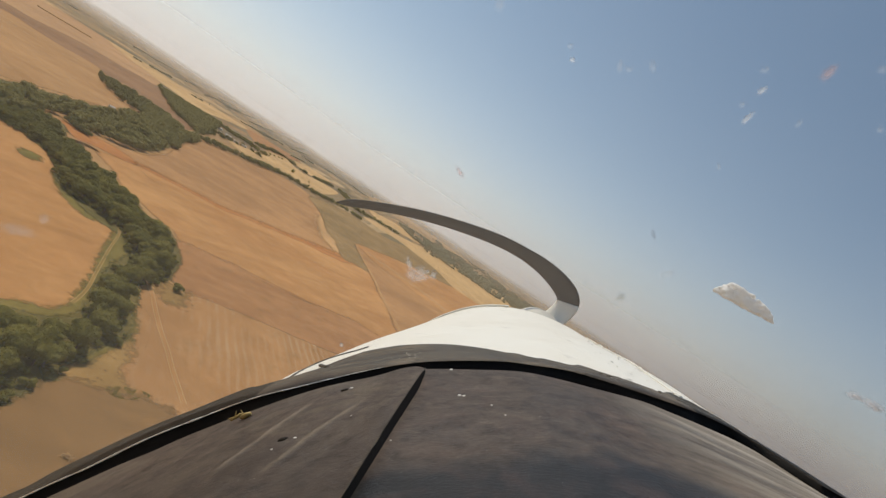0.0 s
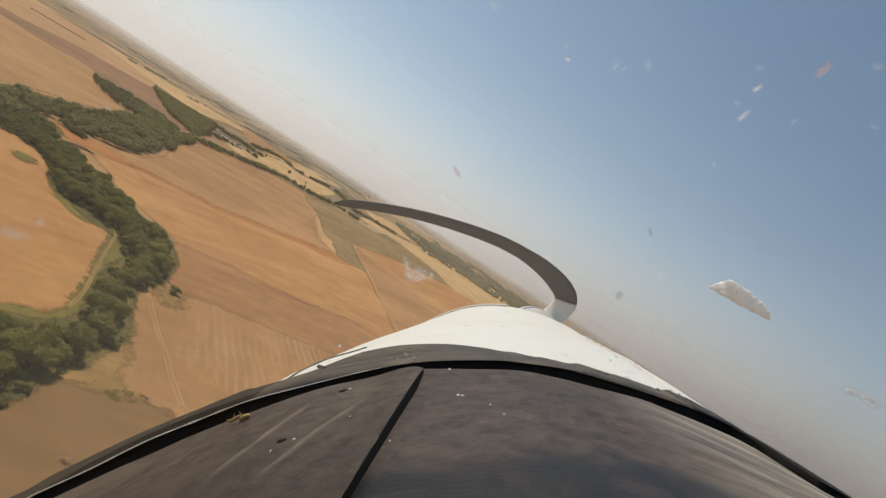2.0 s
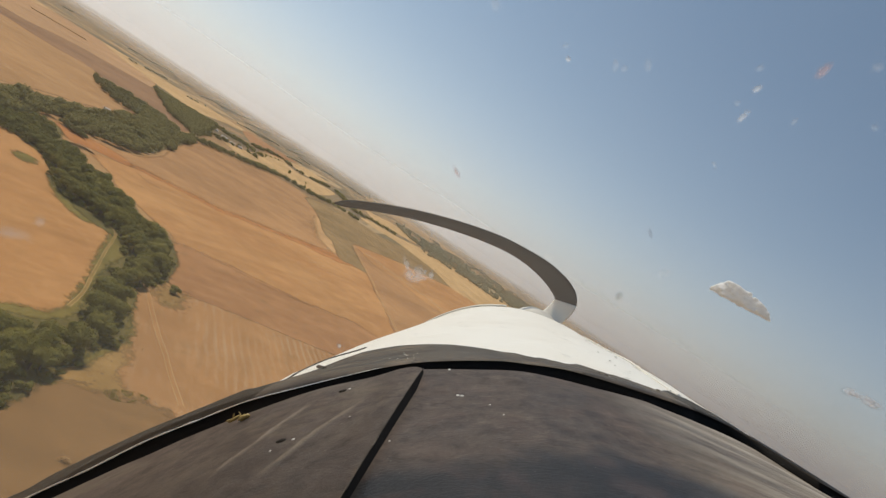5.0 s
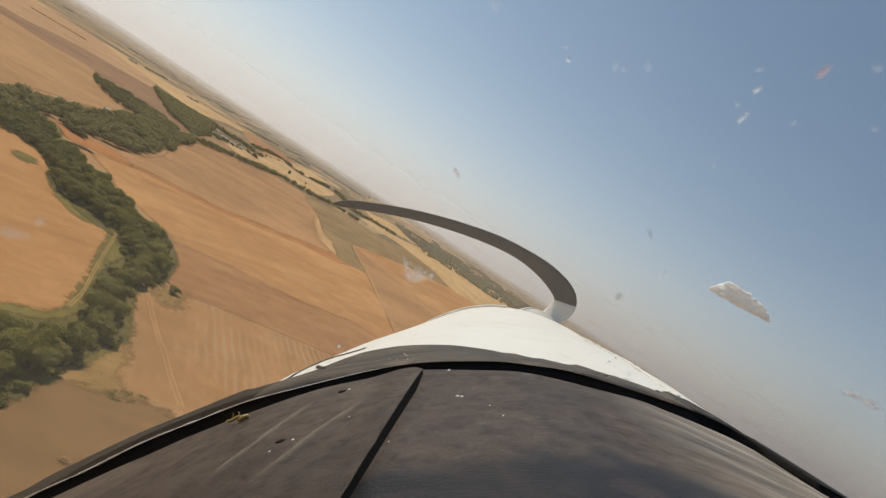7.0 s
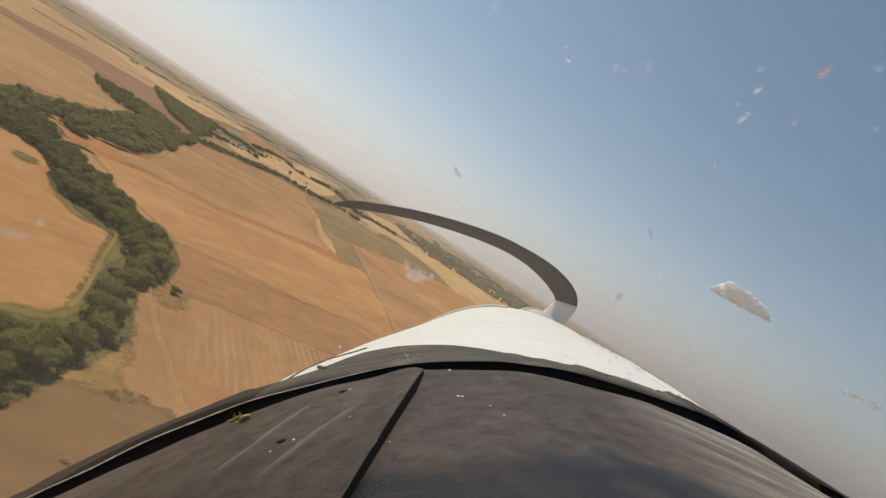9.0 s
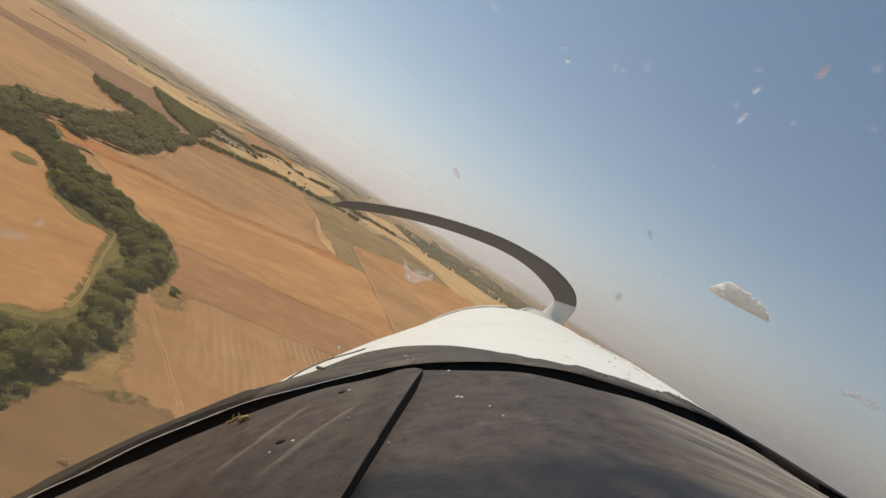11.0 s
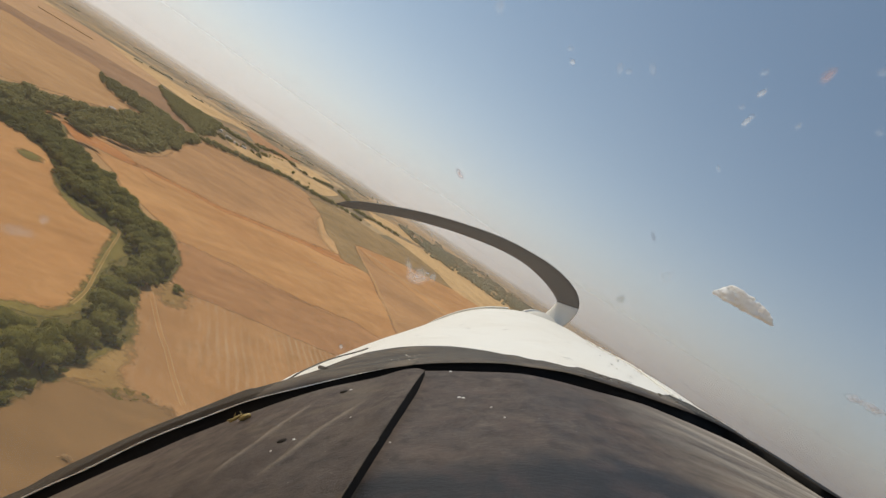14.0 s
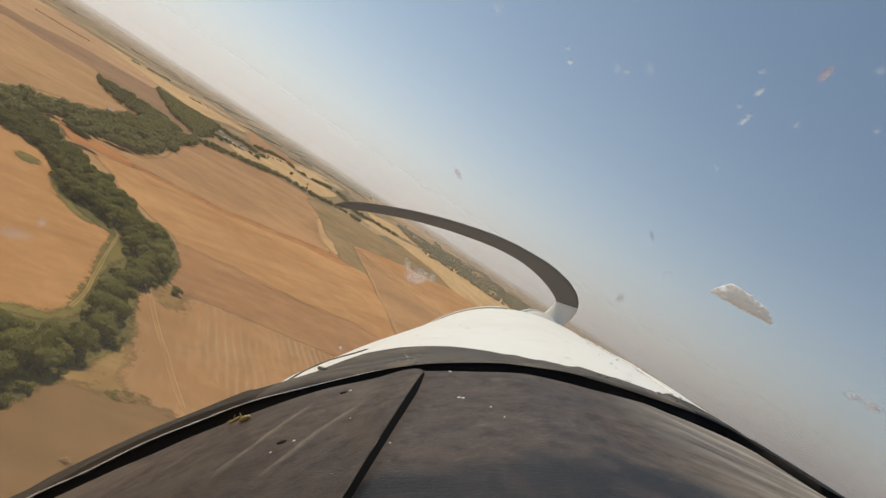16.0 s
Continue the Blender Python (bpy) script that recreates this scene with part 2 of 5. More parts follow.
def dusty_black(name, glossy):
    """Black cover, dusty in front; the part near the seat is darker and glossier when asked."""
    k = Nodes(name)
    haze = k.noise(k.place, 9.0, 6, 0.6, 0.6)
    grain = k.noise(k.place, 420.0, 4, 0.7)
    mottle = k.noise(k.place, 110.0, 7, 0.8)
    spots = k.cells(k.place, 55.0, "Distance")
    wipe = k.noise(k.map(k.place, (3.0, 30.0, 3.0), -8.0 if glossy else 68.0), 1.0, 5, 0.6, 0.6)
    c = k.mix(k.ramp(haze, (0.3, 0.2), (0.75, 0.9)), (0.037, 0.0262, 0.0205), (0.094, 0.068, 0.053))
    c = k.mix(k.math("MULTIPLY", k.ramp(wipe, (0.5, 0.0), (0.72, 1.0)), 0.2 if glossy else 0.5), c, (0.14, 0.109, 0.082))
    c = k.mix(k.math("MULTIPLY", k.ramp(mottle, (0.48, 0.0), (0.7, 1.0)), 0.6), c, (0.12, 0.091, 0.07))
    c = k.mix(k.math("MULTIPLY", k.ramp(grain, (0.45, 0.0), (0.75, 1.0)), 0.35), c, (0.09, 0.082, 0.07))
    scuff = k.noise(k.place, 60.0, 9, 0.8, 0.3)
    c = k.mix(k.math("MULTIPLY", k.ramp(scuff, (0.40, 1.0), (0.5, 0.0)), 0.75), c, (0.028, 0.0205, 0.017))
    c = k.mix(k.math("MULTIPLY", k.ramp(scuff, (0.54, 0.0), (0.64, 1.0)), 0.5), c, (0.165, 0.126, 0.098))
    c = k.mix(k.ramp(spots, (0.035, 0.4), (0.06, 0.0)), c, (0.16, 0.145, 0.12))
    if not glossy:
        crease = k.n.new("ShaderNodeAttribute")
        crease.attribute_name = "fold"
        c = k.mix(k.math("MULTIPLY", crease.outputs["Fac"], 0.95), c, (0.30, 0.24, 0.175))
        dust = k.noise(k.place, 16.0, 5, 0.6, 0.8)
        at = k.n.new("ShaderNodeSeparateXYZ")
        k.l.new(k.place, at.inputs[0])
        ahead = k.ramp(k.math("ADD", at.outputs["Y"], k.math("MULTIPLY", dust, 0.10)), (0.36, 0.0), (0.48, 1.0))
        c = k.mix(k.math("MULTIPLY", k.ramp(ahead, (0.0, 0.8), (1.0, 0.0)), 0.45), c, (0.026, 0.022, 0.019))
        c = k.mix(k.math("MULTIPLY", k.math("MULTIPLY", k.ramp(dust, (0.45, 0.0), (0.66, 1.0)), ahead), 0.5), c, (0.16, 0.128, 0.09))
    rough = k.ramp(haze, (0.3, 0.44), (0.7, 0.64))
    if glossy:
        at = k.n.new("ShaderNodeSeparateXYZ")
        k.l.new(k.place, at.inputs[0])
        edge = k.math("ADD", at.outputs["Y"], k.math("MULTIPLY", k.noise(k.place, 14.0, 6, 0.65, 0.7), 0.11))
        near_seat = k.ramp(edge, (0.325, 1.0), (0.352, 0.0))
        c = k.mix(k.math("MULTIPLY", near_seat, 0.92), c, (0.013, 0.012, 0.012))
        # tan towards the right rim: grazing sheen of the dust, put into the colour
        dust_sheen = k.math("MULTIPLY", k.ramp(at.outputs["X"], (0.12, 0.0), (0.26, 1.0)), k.ramp(wipe, (0.35, 0.15), (0.6, 0.85)))
        c = k.mix(dust_sheen, c, (0.25, 0.205, 0.15))
        sheen_streaks = k.noise(k.map(k.place, (5.0, 42.0, 5.0), -24.0), 1.0, 6, 0.62, 0.5)
        by_rim = k.math("MULTIPLY", k.ramp(at.outputs["X"], (0.14, 0.0), (0.27, 1.0)), k.ramp(sheen_streaks, (0.42, 0.0), (0.62, 1.0)))
        c = k.mix(k.math("MULTIPLY", by_rim, 0.75), c, (0.52, 0.46, 0.37))
        rust = k.noise(k.place, 30.0, 6, 0.7, 0.5)
        c = k.mix(k.math("MULTIPLY", k.ramp(rust, (0.5, 0.0), (0.66, 1.0)), 0.3), c, (0.105, 0.062, 0.05))
        rough = k.mix(near_seat, rough, (0.4, 0.4, 0.4))
    return k.done(c, rough, bump=k.math("ADD", grain, k.math("MULTIPLY", haze, 2.0)), depth=0.0013, strength=0.4, specular=0.2)


def painted(name, base, stain, chip, rough=0.4, amount=0.5, chips=0.69, fine=75.0, wide=7.0):
    k = Nodes(name)
    broad = k.noise(k.place, wide, 6, 0.65, 0.5)
    speck = k.noise(k.place, fine, 5, 0.7)
    c = k.mix(k.math("MULTIPLY", k.ramp(broad, (0.42, 0.0), (0.75, 1.0)), amount), base, stain)
    c = k.mix(k.ramp(speck, (chips, 0.0), (chips + 0.04, 1.0)), c, chip)
    return k.done(c, k.ramp(broad, (0.3, rough), (0.7, rough + 0.2)), bump=speck, depth=0.001, strength=0.4, specular=0.5)


COVER = dusty_black("dusty_black_cover", False)
COVER_GLOSSY = dusty_black("glossy_black_cover", True)
WHITE = painted("chalky_white_paint", (0.81, 0.775, 0.69), (0.66, 0.605, 0.51), (0.22, 0.19, 0.16), 0.4, 0.6, 0.645, 38.0)


def weathered_deck():
    """Worn anti-glare paint: brown stains, drawn-out dark grime and pale scuffs."""
    k = Nodes("weathered_grey_antiglare_paint")
    broad = k.noise(k.place, 17.0, 6, 0.65, 0.5)
    c = k.mix(k.ramp(broad, (0.42, 0.0), (0.75, 1.0)), (0.044, 0.034, 0.026), (0.16, 0.125, 0.09))
    grime = k.noise(k.map(k.place, (9.0, 34.0, 9.0)), 1.0, 6, 0.65, 0.6)
    c = k.mix(k.math("MULTIPLY", k.ramp(grime, (0.52, 0.0), (0.64, 1.0)), 0.85), c, (0.018, 0.014, 0.011))
    scuff = k.noise(k.map(k.place, (30.0, 90.0, 30.0), 10.0), 1.0, 7, 0.7, 0.4)
    c = k.mix(k.math("MULTIPLY", k.ramp(scuff, (0.57, 0.0), (0.7, 1.0)), 0.5), c, (0.26, 0.21, 0.155))
    speck = k.noise(k.place, 60.0, 5, 0.7)
    c = k.mix(k.ramp(speck, (0.58, 0.0), (0.63, 0.8)), c, (0.016, 0.013, 0.010))
    return k.done(c, k.ramp(broad, (0.3, 0.5), (0.7, 0.7)), bump=speck, depth=0.001, strength=0.4, specular=0.14)


DECK = weathered_deck()
RAIL = painted("black_satin_rail", (0.016, 0.013, 0.010), (0.048, 0.039, 0.030), (0.012, 0.010, 0.009), 0.45, 0.8, 0.6, 60.0, 14.0)
RAIL.node_tree.nodes["Principled BSDF"].inputs["Specular IOR Level"].default_value = 0.05
# bright metal that stands in for the specular highlight along the rim
HIGHLIGHT_METAL = painted("rim_highlight_metal", (0.93, 0.91, 0.88), (0.8, 0.77, 0.72), (0.35, 0.32, 0.3), 0.25, 0.4)
HIGHLIGHT_METAL.node_tree.nodes["Principled BSDF"].inputs["Metallic"].default_value = 0.7
# near-black for gaps and joints; shade of rim gap and seam is in the colour
GAP_BLACK = painted("near_black_gap", (0.010, 0.009, 0.008), (0.022, 0.019, 0.017), (0.03, 0.026, 0.022), 0.65, 0.5, 0.68, 160.0)
GAP_BLACK.node_tree.nodes["Principled BSDF"].inputs["Specular IOR Level"].default_value = 0.15
BLADE = painted("dark_grey_composite_blade", (0.060, 0.052, 0.052), (0.085, 0.075, 0.072), (0.10, 0.09, 0.088), 0.45)
SHELL = painted("fuselage_lining", (0.10, 0.095, 0.09), (0.16, 0.15, 0.14), (0.05, 0.05, 0.05), 0.6)
INSECT = painted("dry_straw_insect", (0.42, 0.30, 0.10), (0.25, 0.16, 0.05), (0.10, 0.06, 0.02), 0.5)
FLAKE = painted("pale_dirt_flake", (0.66, 0.63, 0.58), (0.5, 0.46, 0.4), (0.3, 0.28, 0.25), 0.7)
HOUSE = painted("lime_washed_wall", (0.62, 0.54, 0.43), (0.5, 0.42, 0.32), (0.4, 0.35, 0.3), 0.9)
TILE = painted("bleached_roof", (0.52, 0.45, 0.38), (0.42, 0.33, 0.26), (0.25, 0.18, 0.14), 0.9)


def thin_glass():
    """Clear perspex with a little gloss and dust; the film also stands in for haze outside."""
    k = Nodes("dusty_hazed_perspex")
    clear = k.n.new("ShaderNodeBsdfTransparent")
    gloss = k.n.new("ShaderNodeBsdfGlossy")
    gloss.inputs["Roughness"].default_value = 0.06
    dirt = k.n.new("ShaderNodeBsdfTranslucent")
    dirt.inputs["Color"].default_value = (0.7, 0.63, 0.52, 1)
    a, b = k.n.new("ShaderNodeMixShader"), k.n.new("ShaderNodeMixShader")
    a.inputs[0].default_value = 0.012
    k.l.new(clear.outputs[0], a.inputs[1])
    k.l.new(gloss.outputs[0], a.inputs[2])
    k.put(k.ramp(k.noise(k.place, 6.0, 5), (0.3, 0.042), (0.8, 0.08)), b.inputs[0])
    k.l.new(a.outputs[0], b.inputs[1])
    k.l.new(dirt.outputs[0], b.inputs[2])
    k.l.new(b.outputs[0], k.n["Material Output"].inputs["Surface"])
    return k.mat


def veil(name, color, cover):
    """Something thin and half see-through."""
    k = Nodes(name)
    clear = k.n.new("ShaderNodeBsdfTransparent")
    solid = k.n.new("ShaderNodeBsdfTranslucent")
    solid.inputs["Color"].default_value = (*color, 1)
    m = k.n.new("ShaderNodeMixShader")
    a = k.n.new("ShaderNodeAttribute")
    a.attribute_name = "reach"
    k.put(k.math("MULTIPLY", k.math("POWER", a.outputs["Fac"], 1.3), cover), m.inputs[0])
    k.l.new(clear.outputs[0], m.inputs[1])
    k.l.new(solid.outputs[0], m.inputs[2])
    k.l.new(m.outputs[0], k.n["Material Output"].inputs["Surface"])
    return k.mat


PERSPEX = thin_glass()
SMEAR = veil("faint_pale_smear", (0.82, 0.88, 0.92), 0.2)
RED_SMEAR = veil("faint_reddish_smear", (0.8, 0.52, 0.44), 0.42)
DARK_SMEAR = veil("faint_dark_smear", (0.25, 0.23, 0.23), 0.25)


def cloud_white(name, body):
    """Bright vapour that light sinks into and comes out of again."""
    k = Nodes(name)
    k.done((1.0, 0.975, 0.93), 1.0, specular=0.0)
    k.bsdf.inputs["Subsurface Weight"].default_value = 0.4
    k.bsdf.inputs["Subsurface Radius"].default_value = (1.0, 1.0, 1.0)
    k.bsdf.inputs["Subsurface Scale"].default_value = 60.0
    thin, m = k.n.new("ShaderNodeBsdfTranslucent"), k.n.new("ShaderNodeMixShader")
    thin.inputs["Color"].default_value = (1.0, 0.975, 0.93, 1)
    m.inputs[0].default_value = body
    k.l.new(k.bsdf.outputs[0], m.inputs[1])
    k.l.new(thin.outputs[0], m.inputs[2])
    k.l.new(m.outputs[0], k.n["Material Output"].inputs["Surface"])
    return k.mat


SPLASH = veil("pale_dried_splash", (0.86, 0.86, 0.86), 0.36)
CRUST = veil("dried_white_crust", (0.9, 0.93, 0.94), 0.5)
CLOUD = cloud_white("cloud_white", 0.3)
WISP = veil("thin_cloud_veil", (0.98, 0.97, 0.96), 0.85)


def dusty_air(low, mid, high, cover):
    """Thin dust in the air: clear below low, densest at mid, fading to nothing at high."""
    k = Nodes("dusty_haze")
    at = k.n.new("ShaderNodeSeparateXYZ")
    k.l.new(k.place, at.inputs[0])
    up, down = k.n.new("ShaderNodeMapRange"), k.n.new("ShaderNodeMapRange")
    up.interpolation_type = "SMOOTHSTEP"
    for node, a, b, c, d in ((up, low, mid, 0.0, 1.0), (down, mid, high, 1.0, 0.0)):
        k.l.new(at.outputs["Z"], node.inputs["Value"])
        for name, value in (("From Min", a), ("From Max", b), ("To Min", c), ("To Max", d)):
            node.inputs[name].default_value = value
    thick = k.math("MULTIPLY", up.outputs["Result"], k.math("POWER", down.outputs["Result"], 4.0))
    clear, solid, m = k.n.new("ShaderNodeBsdfTransparent"), k.n.new("ShaderNodeBsdfTranslucent"), k.n.new("ShaderNodeMixShader")
    solid.inputs["Color"].default_value = (0.79, 0.755, 0.725, 1)
    k.put(k.math("MULTIPLY", thick, cover), m.inputs[0])
    k.l.new(clear.outputs[0], m.inputs[1])
    k.l.new(solid.outputs[0], m.inputs[2])
    k.l.new(m.outputs[0], k.n["Material Output"].inputs["Surface"])
    return k.mat



# ---- mesh helpers ----
def mesh_of(name, bm, material, smooth=False):
    me = bpy.data.meshes.new(name)
    bm.normal_update()
    bm.to_mesh(me)
    bm.free()
    me.materials.append(material)
    if smooth:
        me.shade_smooth()
    return me


def part(name, bm, material, parent, label="", smooth=True):
    """One mesh object under a thing or under a part."""
    ob = new(name, mesh_of(name, bm, material, smooth))
    ob.parent = parent
    return tagged(ob, label)


def raw(name, verts, faces, material, smooth=False):
    me = bpy.data.meshes.new(name)
    me.from_pydata([tuple(v) for v in verts], [], [tuple(f) for f in faces])
    me.update()
    me.materials.append(material)
    if smooth:
        me.shade_smooth()
    return me


def rounded(points, closed=True, steps=4):
    """A smooth line through a few corners."""
    p = [Vector(q) for q in points]
    n, out = len(p), []
    for i in range(n if closed else n - 1):
        a, b = p[(i - 1) % n] if closed or i else p[0], p[i]
        c, d = p[(i + 1) % n], p[(i + 2) % n] if closed or i + 2 < n else p[-1]
        for s in range(steps):
            t = s / steps
            out.append(0.5 * (2 * b + (c - a) * t + (2 * a - 5 * b + 4 * c - d) * t * t + (3 * b - a - 3 * c + d) * t ** 3))
    return out if closed else out + [p[-1]]


def frayed(line, amount):
    """Worn, uneven edge of a field."""
    return [q + Vector((noise.noise((q.x * 0.06, q.y * 0.06, 3.1)), noise.noise((q.x * 0.06, q.y * 0.06, 8.7)))) * amount for q in line]


# ---- land ----
def rise(x, y):
    """Height of the land: level near by, low downs far off."""
    t = min(1.0, max(0.0, (math.hypot(x, y) - 2600) / 2250.0))
    return 72.0 * t * t * (3 - 2 * t) + 5.0 * noise.noise((x / 900.0, y / 900.0, 1.0)) * t


LEVEL = [0.0]


def field(points, material, label, fray=2.0, steps=5, name="field", soft=2.5):
    """A field: a low sheet on the ground whose edge thins out over a few metres."""
    LEVEL[0] += 0.003
    z = 0.02 + LEVEL[0]
    line = frayed(rounded(points, True, steps), fray)
    n = len(line)
    area = sum(line[i].x * line[(i + 1) % n].y - line[(i + 1) % n].x * line[i].y for i in range(n))
    if area < 0:
        line.reverse()
    verts, rings = [], ([], [])
    for i, q in enumerate(line):
        way = line[(i + 1) % n] - line[i - 1]
        out = Vector((way.y, -way.x)).normalized() if way.length > 1e-6 else Vector((1, 0))
        wide = soft * (1.0 + math.hypot(q.x, q.y) / 500.0)
        for k, ring in ((-0.3, rings[0]), (1.2, rings[1])):
            p = q + out * wide * k
            ring.append(len(verts))
            verts.append((p.x, p.y, z + rise(p.x, p.y) * 1.05))
    tris = [tuple(rings[0][i] for i in t) for t in mathutils.geometry.tessellate_polygon([[Vector(verts[i]) for i in rings[0]]])]
    faces = [t if (Vector(verts[t[1]]) - Vector(verts[t[0]])).cross(Vector(verts[t[2]]) - Vector(verts[t[0]])).z > 0 else t[::-1] for t in tris]
    faces += [(rings[0][i], rings[1][i], rings[1][(i + 1) % n], rings[0][(i + 1) % n]) for i in range(n)]
    me = raw(name, verts, faces, material)
    edge = me.attributes.new("reach", "FLOAT", "POINT")
    for i in rings[0]:
        edge.data[i].value = 1.0
    return tagged(new(name, me), label, "field", kind="structure")


def ribbon(points, width, z, steps=5):
    """A strip along a line, with a raised, rounded bed."""
    line = rounded([(x, y) for x, y in points], False, steps)
    bm = bmesh.new()
    rows = []
    for i, q in enumerate(line):
        way = (line[min(i + 1, len(line) - 1)] - line[max(i - 1, 0)]).normalized()
        side = Vector((-way.y, way.x)) * (width * (0.85 + 0.3 * noise.noise((q.x * 0.1, q.y * 0.1, 0))) / 2)
        rows.append([bm.verts.new((q.x + side.x * k, q.y + side.y * k, z - (0.05 if abs(k) > 0.9 else 0.0))) for k in (-1, -0.85, 0, 0.85, 1)])
    for a, b in zip(rows, rows[1:]):
        for j in range(4):
            bm.faces.new((a[j], b[j], b[j + 1], a[j + 1]))
    bmesh.ops.recalc_face_normals(bm, faces=bm.faces)
    return bm


def track(points, gap, label, width=0.55, bed=None):
    """A farm track of two pale wheel ruts."""
    base = new("dirt_road", mesh_of("dirt_road", ribbon(points, gap - width, LEVEL[0] + 0.035), bed or BED))
    tagged(base, label, "dirt track", kind="structure")
    for k in (-1, 1):
        shifted = []
        for i, (x, y) in enumerate(points):
            a, b = points[max(i - 1, 0)], points[min(i + 1, len(points) - 1)]
            d = Vector((b[0] - a[0], b[1] - a[1])).normalized()
            shifted.append((x - d.y * gap / 2 * k, y + d.x * gap / 2 * k))
        part("wheel_rut", ribbon(shifted, width, LEVEL[0] + 0.04), DUST, base, "pale dusty wheel rut", False)
    return base


def inside(x, y, outline):
    hit = False
    for (ax, ay), (bx, by) in zip(outline, outline[1:] + outline[:1]):
        if (ay > y) != (by > y) and x < (bx - ax) * (y - ay) / (by - ay) + ax:
            hit = not hit
    return hit


def scatter(outline, gap, rng, skip=0.0, stray=0.38):
    """Uneven spots inside an outline, about gap apart."""
    line = [(q.x, q.y) for q in rounded(outline, True, 3)]
    xs, ys = [q[0] for q in line], [q[1] for q in line]
    spots = []
    row, y = 0, min(ys)
    while y < max(ys):
        x = min(xs) + (gap / 2 if row % 2 else 0)
        while x < max(xs):
            px, py = x + rng.uniform(-stray, stray) * gap, y + rng.uniform(-stray, stray) * gap
            if inside(px, py, line) and rng.random() > skip:
                spots.append((px, py))
            x += gap
        y += gap * 0.87
        row += 1
    return spots


def land():
    """The sheet of land, level near by, rising slowly to far downs."""
    radii = [0, 30, 60, 100, 150, 220, 320, 450, 650, 900, 1250, 1700, 2200, 2700, 3200, 3600, 4000, 4300, 4600, 4800, 5200, 6000]
    n = 120
    verts, faces = [(0, 0, 0)], []
    for r in radii[1:]:
        for k in range(n):
            a = math.tau * k / n
            x, y = r * math.cos(a), r * math.sin(a)
            verts.append((x, y, rise(x, y)))
    for k in range(n):
        faces.append((0, 1 + k, 1 + (k + 1) % n))
    for i in range(len(radii) - 2):
        for k in range(n):
            a, b = 1 + i * n + k, 1 + i * n + (k + 1) % n
            faces.append((a, a + n, b + n, b))
    ob = new("ground", raw("ground", verts, faces, FARLAND, True))
    return tagged(ob, "dry open farmland reaching to hazy low downs", "farmland", kind="structure")


land()
field([(-137.0, 83.2), (-145.5, 132.4), (-132.0, 136.4), (-108.5, 119.3), (-100.1, 100.5), (-101.7, 66.7)], BARE, "dark bare field beside the farm track", 3.0)
field([(-44.1, 62.8), (-37.2, 67.4), (-20.8, 64.2), (-4.2, 59.4), (-18.6, 44.4), (-47.6, 44.2), (-70.3, 63.8), (-80.1, 88.9), (-63.9, 75.6)], ORANGE, "orange field beyond the wood's end", 3.0)
field([(-992, 825), (-1238, 1249), (-1284, 1389), (-1649, 1917), (-1871, 2325), (-1662, 2238), (-1631, 2310), (-1562, 2464), (-1334, 2337), (-1239, 2430), (-1265, 2799), (-1137, 2828), (-788, 1944), (-759, 1725), (-694, 1478), (-685, 1370), (-760, 1364), (-872, 1441), (-1092, 1596), (-1456, 1940), (-1290, 1511), (-1183, 1285), (-1119, 1133), (-918, 767)], STRAW, "long pale straw field towards the horizon", 6.0, soft=1.2)
field([(-918, 767), (-1119, 1133), (-1183, 1285), (-1290, 1511), (-1456, 1940), (-1092, 1596), (-872, 1441), (-791, 1345), (-695, 1165), (-730, 1107), (-760, 1040), (-759, 965), (-744, 881), (-761, 842), (-697, 722), (-704, 597)], PINK, "pinkish-brown field with a row of straw stacks", 5.0, soft=1.2)
field([(-704, 597), (-697, 722), (-761, 842), (-744, 881), (-759, 965), (-760, 1040), (-730, 1107), (-695, 1165), (-666, 1150), (-550, 993), (-441, 866), (-409, 830), (-373, 740), (-417, 783), (-459, 794), (-489, 807), (-513, 805), (-515, 766), (-558, 793), (-588, 759), (-625, 749), (-663, 740), (-630, 657), (-633, 541)], UMBER, "dark brown strip of soil beyond the woods", 4.0, soft=1.2)
field([(-633, 541), (-630, 657), (-663, 740), (-625, 749), (-588, 759), (-558, 793), (-495, 724), (-422, 657), (-393, 644), (-376, 637), (-339, 540), (-323, 469), (-320, 438), (-314, 402), (-306.5, 368.6), (-307.8, 343.7), (-297.8, 273.2)], TAN, "tan field between the woods", 3.0)
field([(-232.0, 339.0), (-232.0, 365.2), (-225.9, 385.3), (-217.7, 405.6), (-235, 468), (-277, 570), (-333, 711), (-321, 789), (-305, 845), (-301, 948), (-278, 987), (-239, 980), (-182, 846), (-152, 772), (-111, 644), (-92, 611), (-67, 537), (-82, 510), (-94.7, 488.5), (-109.5, 459.4), (-127.5, 432.6), (-141.7, 404.9), (-159.8, 391.2), (-176.6, 378.6), (-193.4, 368.3), (-210.3, 360.2), (-221.5, 351.5)], BROWN, "broad brown harrowed field beside the wood", 2.0)
field([(-144.6, 727.4), (-144.6, 763.8), (-111.0, 656.9), (-91.9, 616.9), (-66.3, 540.1), (-72.0, 535.0), (-85.5, 557.3), (-104.4, 592.8)], PALE, "pale worn corner of the brown field", 2.0, soft=5.0)
field([(-243.9, 350.5), (-236.0, 350.8), (-229.6, 362.1), (-217.0, 369.6), (-202.6, 368.5), (-196.5, 354.4), (-204.6, 346.2), (-214.4, 336.8), (-221.2, 329.9)], RUST, "narrow rust-red strip of soil", 2.0, soft=1.5)
